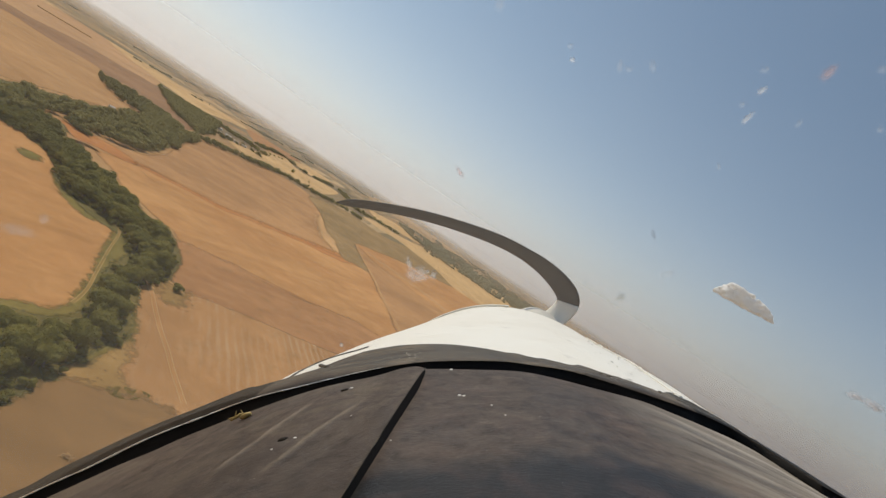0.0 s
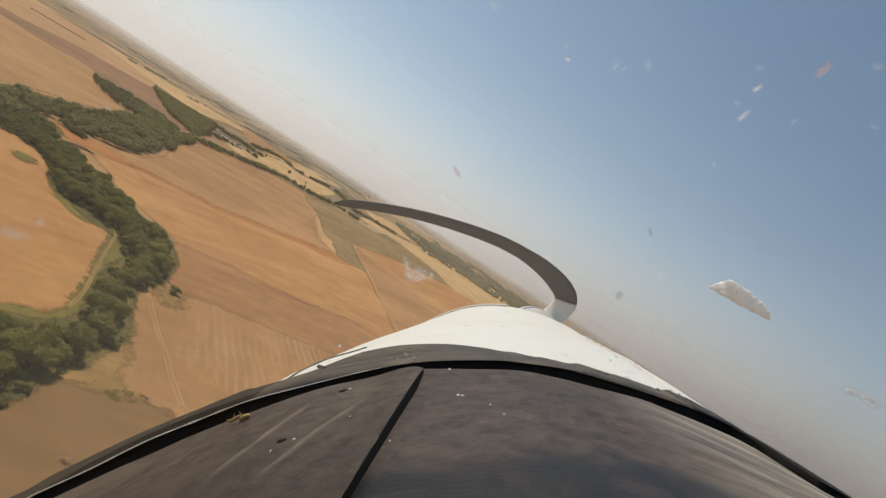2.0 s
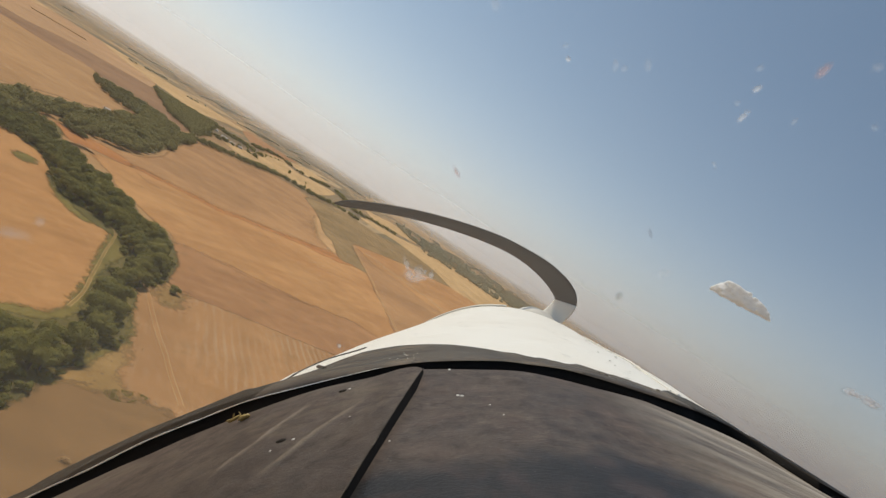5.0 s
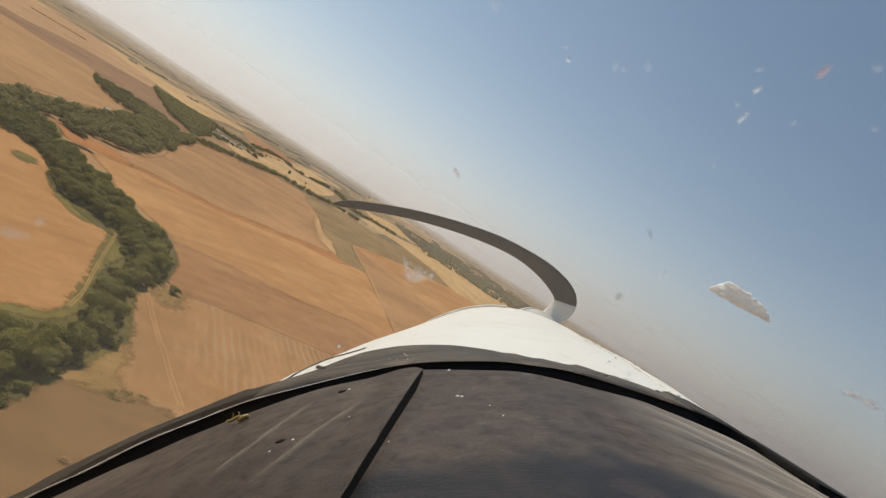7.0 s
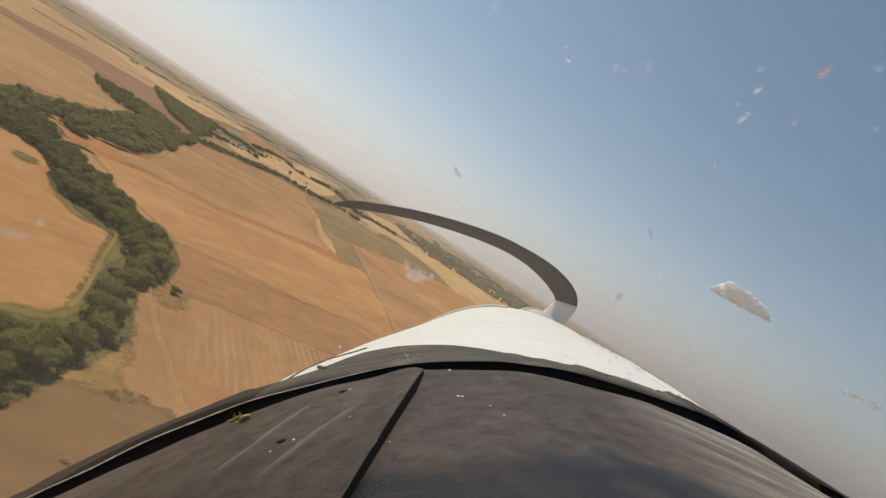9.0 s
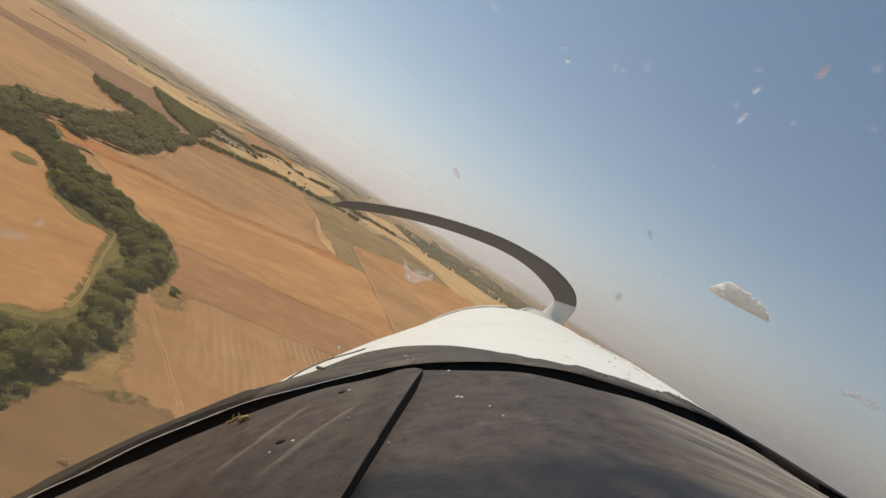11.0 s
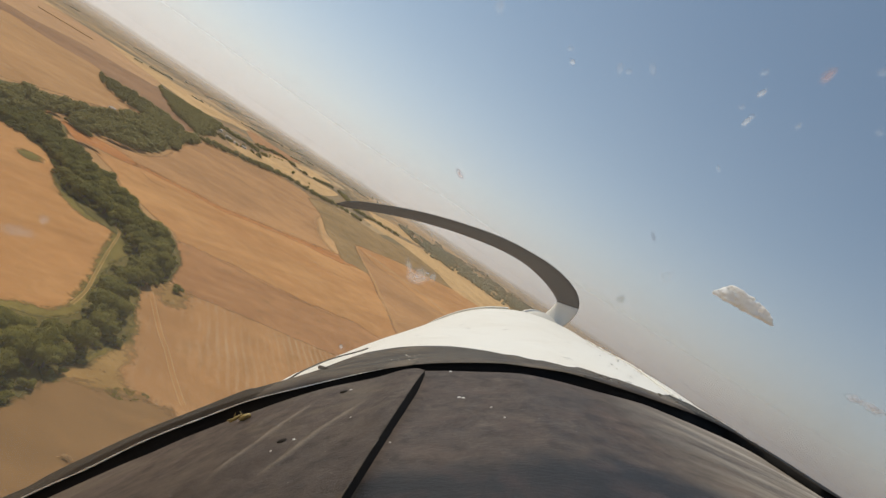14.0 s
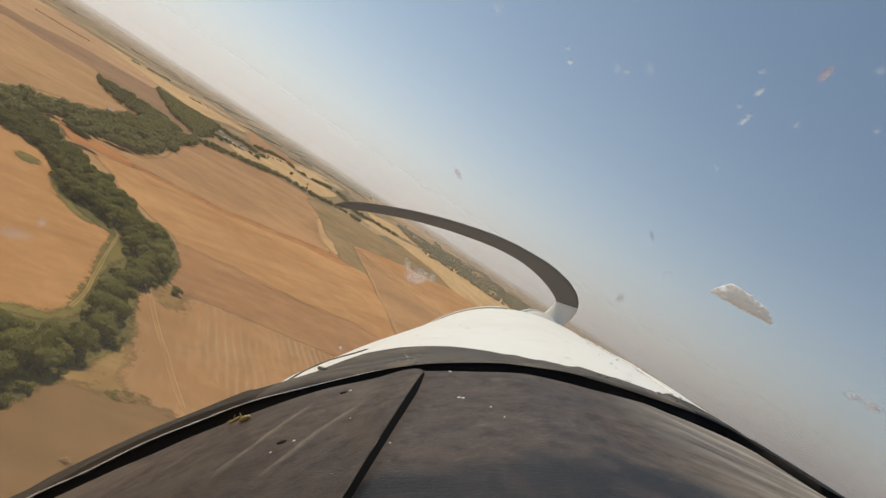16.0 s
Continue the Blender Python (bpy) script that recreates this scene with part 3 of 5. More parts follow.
field([(-193.4, 368.3), (-176.6, 378.6), (-159.8, 391.2), (-141.7, 404.9), (-127.5, 432.6), (-109.5, 459.4), (-94.7, 488.5), (-82, 510), (-67, 537), (-51, 549), (-37, 557), (-38, 520), (-57.5, 484.5), (-73.3, 453.7), (-87.5, 426.2), (-107.8, 409.1), (-121.7, 382.4), (-136.9, 365.5), (-156.0, 358.9), (-176.3, 355.7)], RUST, "narrow rust-red strip of soil", 2.0, soft=6.0)
field([(-213.1, 316.1), (-207.3, 327.7), (-198.7, 344.0), (-189.2, 362.0), (-172.6, 371.8), (-155.9, 384.1), (-138.1, 397.2), (-124.0, 423.8), (-106.2, 449.5), (-90.0, 471.8), (-61, 502), (-36, 550), (-14.1, 473.2), (-1.5, 431.0), (17.3, 371.3), (35.5, 333.1), (-2.2, 303.4), (-20.8, 317.8), (-34.2, 307.5), (-53.2, 294.9), (-68.5, 286.7), (-83.8, 280.9), (-96.5, 271.7), (-104.2, 266.0), (-116.6, 277.0), (-127.4, 277.8), (-143.6, 289.2), (-158.5, 295.1), (-184.6, 318.6), (-210.3, 331.6)], ORANGE, "wide orange field with tillage streaks", 3.0)
field([(-103.2, 263.3), (-96.0, 270.8), (-83.3, 279.9), (-68.1, 285.7), (-52.9, 293.9), (-33.9, 306.4), (-20.5, 316.6), (-5.8, 324.9), (28.0, 316.6), (6.9, 248.4), (-17.0, 243.2), (-27.2, 236.6), (-36.9, 230.2), (-44.0, 226.3), (-54.9, 219.2), (-68.7, 209.4), (-75.2, 210.5), (-80.8, 216.5), (-87.9, 235.5)], REDBROWN, "reddish-brown field corner below the orange field", 3.0)
field([(-79.5, 193.8), (-74.5, 201.6), (-68.2, 208.4), (-54.4, 218.1), (-43.5, 225.2), (-26.8, 235.2), (-16.6, 241.8), (7.2, 246.9), (19.4, 174.4), (-14.0, 131.5), (-29.6, 129.9), (-35.7, 129.8), (-43.7, 130.3), (-49.4, 134.7), (-53.4, 144.0), (-57.7, 155.0), (-65.8, 169.4)], STUBBLE, "stubble field with pale rows of straw", 3.0)
field([(-59.5, 124.0), (-58.1, 132.9), (-58.2, 144.6), (-58.2, 153.8), (-53.4, 144.0), (-49.4, 134.7), (-43.7, 130.3), (-35.7, 129.8), (-41.7, 124.1), (-47.3, 121.2), (-52.4, 118.1), (-54.6, 115.7)], DRYGRASS, "dry grass between the trees and the stubble", 3.0)
field([(-52.5, 95.6), (-53.6, 104.2), (-54.2, 107.6), (-55.0, 113.0), (-52.4, 118.1), (-47.3, 121.2), (-41.7, 124.1), (-35.5, 129.4), (-29.5, 129.7), (-20.8, 122.9), (-15.3, 87.0), (-32.3, 72.5)], BARE, "bare greyish-brown field by the trees", 2.0, soft=5.0)
field([(-213.2, 227.6), (-221.4, 279.6), (-201.1, 276.0), (-188.1, 270.7), (-178.5, 265.2), (-162.0, 245.8), (-149.9, 234.2), (-137.7, 229.8), (-128.3, 221.5), (-123.6, 223.3), (-120.8, 229.9), (-114.5, 226.0), (-111.1, 221.2), (-101.3, 201.8), (-94.7, 189.6), (-87.3, 175.6), (-81.8, 165.3), (-76.4, 151.1), (-75.9, 142.2), (-78.5, 139.1), (-81.3, 136.6), (-83.2, 125.3), (-83.8, 108.0)], ORANGE, "orange tilled field inside the river bend", 2.0)
field([(-224, 950), (-210, 1067), (-184, 1152), (-144, 1155), (-85, 1154), (-36, 1297), (30, 1297), (95, 1257), (218, 1674), (116, 1077), (47, 928), (-10, 904), (-37, 836), (-61, 778), (-83, 720), (-53, 613), (-36, 554), (-55, 538), (-66, 532), (-92, 611), (-111, 644), (-152, 772), (-182, 846)], SCRUB, "rough ground with low dry scrub", 3.0)
field([(-80, 700), (-60, 764), (-28, 840), (24, 918), (86, 1012), (173, 1228), (232, 1105), (71, 593), (29, 603), (-8, 630), (-46, 644)], ORANGE, "orange field beside the scrub", 2.0)
field([(-79, 694), (-46, 644), (-8, 630), (29, 603), (71, 584), (42.7, 423.4), (20.3, 363.4), (-0.4, 431.6), (-14.1, 473.2), (-36, 550), (-54, 607)], BROWN, "brown wedge of soil beside the track", 2.0)
field([(-180, 1341), (-161, 1481), (-91, 1536), (-20, 1725), (46, 1820), (148, 1995), (261, 2099), (354, 1841), (451, 1745), (193, 872), (150, 1006), (86, 1012), (47, 1161), (-1, 1239), (-71, 1318), (-127, 1302)], STRAW, "pale stubble strip among the hedges", 2.0, soft=1.0)
field([(-254, 1932), (-233, 2082), (-165, 2358), (-92, 2251), (-32, 1914), (-68, 1800), (-132, 1744), (-175, 1644)], STRAW, "pale stubble strip behind the hedge", 2.0, soft=0.8)
field([(-437, 1016), (-420, 1056), (-438, 1198), (-495, 1392), (-558, 1718), (-474, 1579), (-416, 1522), (-395, 1657), (-342, 1718), (-275, 1269), (-280, 1144), (-310, 1125), (-336, 1043), (-352, 988), (-373, 950)], STRAW, "pale straw strip between two hedges", 2.0, soft=0.8)
field([(-553, 1807), (-583, 2026), (-619, 2496), (-493, 2211), (-417, 1704), (-455, 1682)], STRAW, "pale straw strip behind the hedge", 2.0, soft=0.8)
field([(-788, 1944), (-842, 2196), (-824, 2454), (-701, 2457), (-560, 1808), (-531, 1523), (-576, 1516)], REDBROWN, "reddish strip of soil beyond the hedge", 2.0, soft=0.8)
field([(-1177, 2917), (-1147, 3212), (-1063, 3566), (-889, 3758), (-610, 3789), (-359, 3686), (-395, 3098), (-582, 3052), (-688, 2750), (-720, 2419), (-792, 2286), (-873, 2239)], GREYGREEN, "grey-green rough pasture beyond the hedges", 3.0, soft=1.2)
field([(-829, 3876), (-563, 3772), (-221, 3626), (97, 3464), (398, 3279), (665, 3079), (801, 2807), (421, 1821), (311, 2302), (112, 2623), (-143, 2903), (-413, 2971)], HAYFIELD, "tan fields below the horizon", 3.0, soft=1.2)
field([(-232.7, 244.7), (-227.8, 266.0), (-217.9, 275.9), (-198.7, 273.3), (-176.6, 263.8), (-148.8, 233.3), (-127.4, 220.3), (-122.3, 223.4), (-118.5, 228.4), (-114.1, 225.4), (-109.5, 217.8), (-100.6, 200.5), (-93.6, 187.1), (-86.3, 173.9), (-80.9, 163.8), (-75.5, 150.3), (-75.5, 141.8), (-80.2, 135.4), (-81.9, 124.2), (-75.8, 106.8), (-55.8, 92.2), (-55.2, 105.9), (-56.5, 114.6), (-54.7, 118.2), (-57.4, 124.3), (-56.1, 132.6), (-57.8, 144.1), (-58.8, 153.8), (-64.3, 163.5), (-76.3, 182.0), (-89.9, 218.1), (-101.1, 245.7), (-115.5, 258.8), (-124.4, 255.8), (-134.1, 259.7), (-150.3, 272.4), (-175.4, 292.1), (-197.5, 297.2), (-231.5, 325.5), (-233.4, 292.2)], GRASS, "green verge and undergrowth along the river", 1.5, name="verge", soft=2.5)
field([(-258.3, 296.4), (-232.0, 271.1), (-221.6, 275.9), (-202.9, 278.4), (-181.1, 269.9), (-162.5, 248.6), (-151.4, 238.1), (-140.4, 234.6), (-131.2, 226.6), (-116.6, 223.4), (-107.4, 224.8), (-97.7, 213.5), (-86.0, 178.0), (-72.1, 152.8), (-72.2, 137.7), (-77.2, 132.0), (-78.8, 121.5), (-72.6, 104.8), (-63.1, 77.0), (-37.5, 65.3), (-21.3, 68.8), (-32.3, 76.0), (-52.0, 89.2), (-55.2, 113.7), (-58.4, 118.7), (-57.5, 128.6), (-61.1, 148.4), (-60.1, 154.1), (-79.4, 189.0), (-79.2, 202.6), (-86.4, 226.6), (-99.1, 249.8), (-118.4, 269.8), (-128.9, 263.9), (-142.0, 279.0), (-148.0, 283.6), (-148.3, 272.8), (-162.2, 290.2), (-173.3, 295.5), (-182.8, 295.2), (-201.4, 302.8), (-208.5, 306.4), (-232.8, 335.0), (-243.1, 340.6), (-247.8, 332.8), (-245.5, 304.6)], FLOOR, "undergrowth below the trees, shade in its colour", 2.0, name="undergrowth")
field([(-294.3, 332.1), (-292.5, 354.9), (-298.6, 370.9), (-299.6, 387.0), (-305, 421), (-307, 451), (-316, 481), (-321, 500), (-320, 512), (-344, 563), (-358, 610), (-436, 753), (-414, 764), (-402, 763), (-358, 722), (-373, 784), (-328, 693), (-311, 640), (-304, 612), (-294.6, 592.0), (-276.8, 543.5), (-259.6, 502.2), (-236.3, 445.1), (-234.1, 425.1), (-234.6, 407.7), (-240.7, 402.0), (-241.5, 385.9), (-244.7, 376.0), (-253.7, 375.1), (-266.2, 372.5), (-264.0, 353.8), (-246.1, 317.8), (-248.7, 287.4)], FLOOR, "undergrowth of the far wood, shade in its colour", 3.0, name="undergrowth")
field([(-294, 433), (-315, 478), (-324, 520), (-322, 539), (-302, 508), (-299, 484), (-295, 455)], HAYFIELD, "pale clearing with sheds in the wood", 2.0, soft=1.2)
field([(-180.5, 246.2), (-181.7, 252.6), (-177.2, 252.1), (-174.3, 244.1)], GRASS, "green weedy patch in the field", 1.0, name="weed_patch", soft=2.5)
field([(-76.0, 203.0), (-73.9, 207.5), (-69.8, 200.8), (-66.5, 194.8), (-67.9, 191.4), (-71.8, 194.4)], DRYGRASS, "weedy corner by the lone bush", 2.0, name="weed_patch", soft=4.0)
track([(-121.6, 230.4), (-117.2, 229.8), (-111.9, 223.6), (-101.6, 203.0), (-95.0, 190.4), (-87.9, 176.7), (-82.3, 166.3), (-78.9, 158.5), (-76.4, 151.4)], 0.9, "two-rut dirt track curving along the river trees", 0.16)
track([(-79.8, 196.4), (-73.4, 188.8), (-66.2, 179.6), (-56.4, 167.4), (-48.5, 158.6), (-40.7, 149.0), (-31.1, 138.2)], 1.5, "faint two-rut track across the stubble", 0.2, STUBBLE_BED)
track([(-83, 704), (-54, 607), (-36, 550), (-23, 508), (-14.1, 473.2), (-1.5, 431.0), (8.0, 403.1), (18.0, 369.0)], 2.0, "faint two-rut track beside the scrub", 0.5, STUBBLE_BED)
track([(-64, 701), (-38, 687), (-13, 676), (14, 663), (40, 649), (64, 626)], 9.0, "pale two-rut track beside the scrub", 3.6, RUT_BED)
track([(-94.5, 107.2), (-113.0, 123.6), (-134.8, 135.9), (-162.7, 144.6), (-189.5, 151.3)], 1.6, "two-rut dirt track between two fields", 0.6)
track([(-51.1, 57.1), (-32.2, 60.0), (-11.6, 63.2), (3.8, 65.0)], 3.0, "wide pale dirt road beyond the wood", 1.6)


def haze_bank(radius, low, mid, high, cover):
    """A ring of thin dusty air far out, densest at the height of the horizon."""
    n = 14
    verts = [(radius * math.sin(math.tau * (i + 0.5) / n), radius * math.cos(math.tau * (i + 0.5) / n), z) for z in (0.0, high) for i in range(n)]
    faces = [(i, (i + 1) % n, n + (i + 1) % n, n + i) for i in range(n)]
    me = raw("backdrop", verts, faces, dusty_air(low, mid, high, cover), True)
    tagged(new("backdrop", me), "thin dusty haze low over the far land", "haze", kind="structure")


haze_bank(1000.0, 34.0, 74.0, 260.0, 0.08)
haze_bank(1500.0, 28.0, 74.0, 420.0, 0.15)
haze_bank(2200.0, 30.0, 76.0, 760.0, 0.36)
haze_bank(3300.0, 38.0, 78.0, 1300.0, 0.62)


# ---- trees ----
def crown_arrays(rng, radius, height, base, lobes, leaves, leaf):
    """Leaf clumps round several lobes, as vertices and faces."""
    verts, faces = [], []
    centres = []
    for i in range(lobes):
        a, d = rng.uniform(0, math.tau), radius * math.sqrt(rng.uniform(0.0, 0.55))
        h = base + (height - base) * rng.uniform(0.3, 0.8) * (1.05 - 0.4 * d / radius)
        centres.append((d * math.cos(a), d * math.sin(a), h, radius * rng.uniform(0.36, 0.56)))
    centres.append((0, 0, base + (height - base) * 0.62, radius * 0.62))
    ico = bmesh.new()
    bmesh.ops.create_icosphere(ico, subdivisions=1, radius=1.0)
    core = [tuple(v.co) for v in ico.verts]
    core_f = [tuple(v.index for v in f.verts) for f in ico.faces]
    ico.free()
    for cx, cy, cz, r in centres:
        o = len(verts)
        for v in core:
            s = r * rng.uniform(0.66, 0.86)
            verts.append((cx + v[0] * s, cy + v[1] * s, cz + v[2] * s * 0.85))
        faces += [tuple(o + i for i in f) for f in core_f]
    for i in range(leaves):
        cx, cy, cz, r = centres[i % len(centres)]
        u, a = rng.uniform(-0.55, 1.0), rng.uniform(0, math.tau)
        s = math.sqrt(1 - u * u)
        d = Vector((s * math.cos(a), s * math.sin(a), u))
        bulge = 1.0 + 0.22 * noise.noise((d.x * 2.3 + cx, d.y * 2.3 + cy, d.z * 2.3 + cz))
        p = Vector((cx, cy, cz)) + Vector((d.x, d.y, d.z * 0.88)) * r * bulge * rng.uniform(0.86, 1.06)
        if p.z < base * 0.8:
            continue
        nrm = (d + Vector((rng.uniform(-1, 1), rng.uniform(-1, 1), rng.uniform(-0.4, 1.0))) * 0.55).normalized()
        one = nrm.orthogonal().normalized()
        two = nrm.cross(one)
        q = leaf * rng.uniform(0.6, 1.25)
        w = rng.uniform(0, math.tau)
        e, f = one * math.cos(w) + two * math.sin(w), two * math.cos(w) - one * math.sin(w)
        o = len(verts)
        verts += [tuple(p + e * q), tuple(p + f * q * 0.7 + nrm * q * 0.25), tuple(p - e * q), tuple(p - f * q * 0.7 + nrm * q * 0.2)]
        faces.append((o, o + 1, o + 2, o + 3))
    return verts, faces


def trunk_mesh(rng, height, girth):
    """A tapered, slightly bent trunk with limbs."""
    bm = bmesh.new()

    def limb(a, b, r0, r1, n=6):
        way = (b - a).normalized()
        one = way.orthogonal().normalized()
        two = way.cross(one)
        rings = []
        for k in range(4):
            t = k / 3
            c = a.lerp(b, t) + one * math.sin(t * 3) * r0 * 0.6
            r = r0 + (r1 - r0) * t
            rings.append([bm.verts.new(c + (one * math.cos(math.tau * j / n) + two * math.sin(math.tau * j / n)) * r) for j in range(n)])
        for p, q in zip(rings, rings[1:]):
            for j in range(n):
                bm.faces.new((p[j], p[(j + 1) % n], q[(j + 1) % n], q[j]))
        bm.faces.new(rings[-1])
    top = Vector((rng.uniform(-0.3, 0.3), rng.uniform(-0.3, 0.3), height * 0.72))
    limb(Vector((0, 0, -0.4)), top, girth, girth * 0.4)
    for k in range(4):
        a = k * 1.7 + rng.uniform(-0.4, 0.4)
        s = top * rng.uniform(0.45, 0.8)
        limb(s, s + Vector((math.cos(a), math.sin(a), 0.9)) * height * 0.24, girth * 0.4, girth * 0.12, 5)
    return mesh_of("trunk", bm, BARK, True)


def tree_kind(seed, radius, height, base, lobes, leaves, leaf, label):
    rng = random.Random(seed)
    tree = new("tree")
    trunk = new("trunk", trunk_mesh(rng, height, 0.22 + radius * 0.03))
    trunk.parent = tree
    v, f = crown_arrays(rng, radius, height, base, lobes, leaves, leaf)
    crown = new("crown", raw("crown", v, f, LEAF))
    crown.parent = tree
    return tagged(tree, label, "tree", "trees of the riverside wood")


KINDS = [
    tree_kind(1, 4.6, 10.0, 2.2, 11, 2300, 0.33, "broad olive-green riverside tree with a lumpy crown"),
    tree_kind(2, 3.8, 8.5, 1.8, 9, 1800, 0.31, "rounded dark green tree in the riverside wood"),
    tree_kind(3, 5.4, 11.5, 2.6, 14, 2800, 0.36, "large dark green tree with a wide uneven crown"),
    tree_kind(4, 3.2, 7.2, 1.2, 8, 1500, 0.3, "small olive-green tree at the edge of the wood"),
    tree_kind(5, 2.5, 3.5, 0.15, 8, 1100, 0.25, "low bushy green tree standing beside the field"),
]
USED = set()


def plant(kind, x, y, size, rng):
    m = pose(x, y, 0.1 + rise(x, y), 0, 0, rng.uniform(0, 360))
    if kind not in USED:
        USED.add(kind)
        t = KINDS[kind]
        t.matrix_world = m
    else:
        t = copy_thing(KINDS[kind], m)
    t.scale = (size, size, size * rng.uniform(0.88, 1.12))
    return t


def thicket(name, spots, label, rng, size, leaves, leaf, material=LEAF_FAR, flat=0.85):
    """Far trees or low growth that nobody could count, as one mesh."""
    sets = [crown_arrays(random.Random(50 + i), 1.0, 1.9 * flat, 0.15, 5, leaves, leaf) for i in range(4)]
    verts, faces = [], []
    for i, (x, y) in enumerate(spots):
        v, f = sets[i % 4]
        s, a = size * rng.uniform(0.65, 1.25), rng.uniform(0, math.tau)
        c, d, o, h = math.cos(a) * s, math.sin(a) * s, len(verts), rise(x, y)
        verts += [(x + p[0] * c - p[1] * d, y + p[0] * d + p[1] * c, p[2] * s + h) for p in v]
        faces += [tuple(o + k for k in g) for g in f]
    ob = new(name, raw(name, verts, faces, material))
    return tagged(ob, label, "trees" if material is not WEED else "weeds", kind="stuff")


def along(points, gap, spread, rng, steps=8):
    """Spots along a line."""
    line, out = rounded(points, False, steps), []
    for a, b in zip(line, line[1:]):
        n = max(1, int((b - a).length / gap))
        for k in range(n):
            q = a.lerp(b, (k + rng.random()) / n)
            out.append((q.x + rng.uniform(-1, 1) * spread, q.y + rng.uniform(-1, 1) * spread))
    return out


RNG = random.Random(7)
RIVER = [(-257.1, 296.2), (-223.7, 265.9), (-218.6, 271.6), (-206.5, 271.1), (-196.7, 271.3), (-183.0, 266.9), (-165.4, 252.3), (-153.4, 239.9), (-144.3, 232.3), (-133.7, 235.6), (-122.5, 230.9), (-112.8, 227.3), (-103.4, 215.9), (-92.0, 205.4), (-80.6, 171.1), (-67.4, 147.0), (-67.5, 131.4), (-72.2, 125.8), (-73.7, 116.7), (-68.1, 101.6), (-63.1, 77.0), (-37.5, 65.3), (-21.3, 68.8), (-40.0, 75.0), (-54.5, 87.3), (-55.8, 108.3), (-58.2, 113.6), (-57.2, 123.3), (-60.6, 142.3), (-59.7, 147.4), (-78.2, 180.6), (-78.1, 194.4), (-84.8, 216.7), (-97.0, 238.7), (-114.5, 257.0), (-125.0, 251.5), (-143.3, 278.6), (-145.1, 265.8), (-160.7, 286.3), (-171.2, 291.5), (-179.5, 290.3), (-198.3, 301.9), (-201.1, 292.1), (-224.5, 319.5), (-232.9, 324.1), (-235.0, 318.2), (-232.8, 290.8)]
spots = scatter(RIVER, 3.9, RNG)
spots.sort(key=lambda s: s[0] ** 2 + s[1] ** 2)
for x, y in spots[:300]:
    kind = RNG.choices((0, 1, 2, 3), (4, 4, 2, 3))[0]
    plant(kind, x, y, RNG.uniform(0.48, 0.76), RNG)
thicket("far_wood", spots[300:], "riverside trees at the far end of the wood", RNG, 2.9, 520, 0.125, LEAF, 0.95)
BUSH = [(-71.7, 203.6)]
for x, y in BUSH + [(-65.0, 138.4)]:
    plant(4, x, y, RNG.uniform(0.85, 1.1), RNG)
MIDDLE = [(-276.2, 313.2), (-274.5, 334.3), (-280.3, 349.5), (-281.1, 364.6), (-285.8, 396.7), (-288, 425), (-296, 453), (-301, 471), (-300, 483), (-324, 531), (-336, 576), (-410, 710), (-391, 719), (-380, 718), (-337, 680), (-353, 739), (-310, 654), (-296, 604), (-289, 578), (-262, 530), (-261.4, 512.4), (-244.2, 470.0), (-226.8, 423.7), (-224.5, 404.6), (-224.9, 387.9), (-230.7, 382.5), (-231.4, 367.2), (-235.0, 359.7), (-243.1, 359.3), (-252.9, 353.1), (-249.6, 332.8), (-233.4, 299.6), (-234.3, 271.8)]
thicket("far_wood", scatter(MIDDLE, 6.8, RNG, 0.1, 0.6), "dense dark green wood between the fields", RNG, 4.4, 420, 0.12)
ROW_OF_TREES = [(-246.8, 355.7), (-241.3, 355.3), (-234.5, 353.3), (-228.4, 353.3)]
thicket("hedgerow", along(ROW_OF_TREES, 3.5, 2.5, RNG), "row of olive-green trees in the strip of soil", RNG, 2.6, 300, 0.14)
STRIP = [(-488, 707), (-471, 704), (-470, 740), (-451, 742), (-424, 728), (-399, 734), (-362, 632), (-355, 604), (-372, 609), (-395, 616), (-429, 641)]
thicket("far_wood", scatter(STRIP, 7.5, RNG, 0.05, 0.6), "tapering strip of dark green trees", RNG, 4.4, 200, 0.16)
SPUR = [(-702, 1197), (-684, 1193), (-658, 1189), (-639, 1208), (-610, 1238), (-590, 1265), (-568, 1256), (-490, 1075), (-387, 830), (-369, 767), (-385, 786), (-420, 821), (-461, 856), (-524, 943), (-613, 1067)]
thicket("far_wood", scatter(SPUR, 8.5, RNG, 0.05, 0.6), "wedge of dark green trees beyond the field", RNG, 5.0, 200, 0.16)
HEDGE = [(-344, 728), (-338, 766), (-332, 812), (-321, 880), (-315, 985), (-292, 1028), (-259, 1048), (-238, 1093), (-219, 1159), (-187, 1180), (-158, 1164)]
thicket("hedgerow", along(HEDGE, 2.4, 8.0, RNG), "dark green hedgerow along the field's edge", RNG, 4.6, 110, 0.2)
HOMES = [(-394, 832), (-420, 929), (-429, 992), (-421, 1029), (-426, 1097), (-399, 1092)]
thicket("hedgerow", [q for q in along(HOMES, 4.0, 10.0, RNG) if noise.noise((q[0] / 40, q[1] / 40, 6)) > -0.12], "dark green trees round the farm buildings", RNG, 4.6, 110, 0.2)
ORCHARD = [(-565, 1259), (-515, 1201), (-508, 1255), (-469, 1236), (-435, 1197)]
thicket("hedgerow", along(ORCHARD, 3.0, 16.0, RNG), "dark green trees behind the farm buildings", RNG, 5.0, 110, 0.2)
BACK = [(-517, 1400), (-550, 1626), (-514, 1668), (-451, 1565), (-411, 1566), (-397, 1661), (-391, 1858), (-347, 1796)]
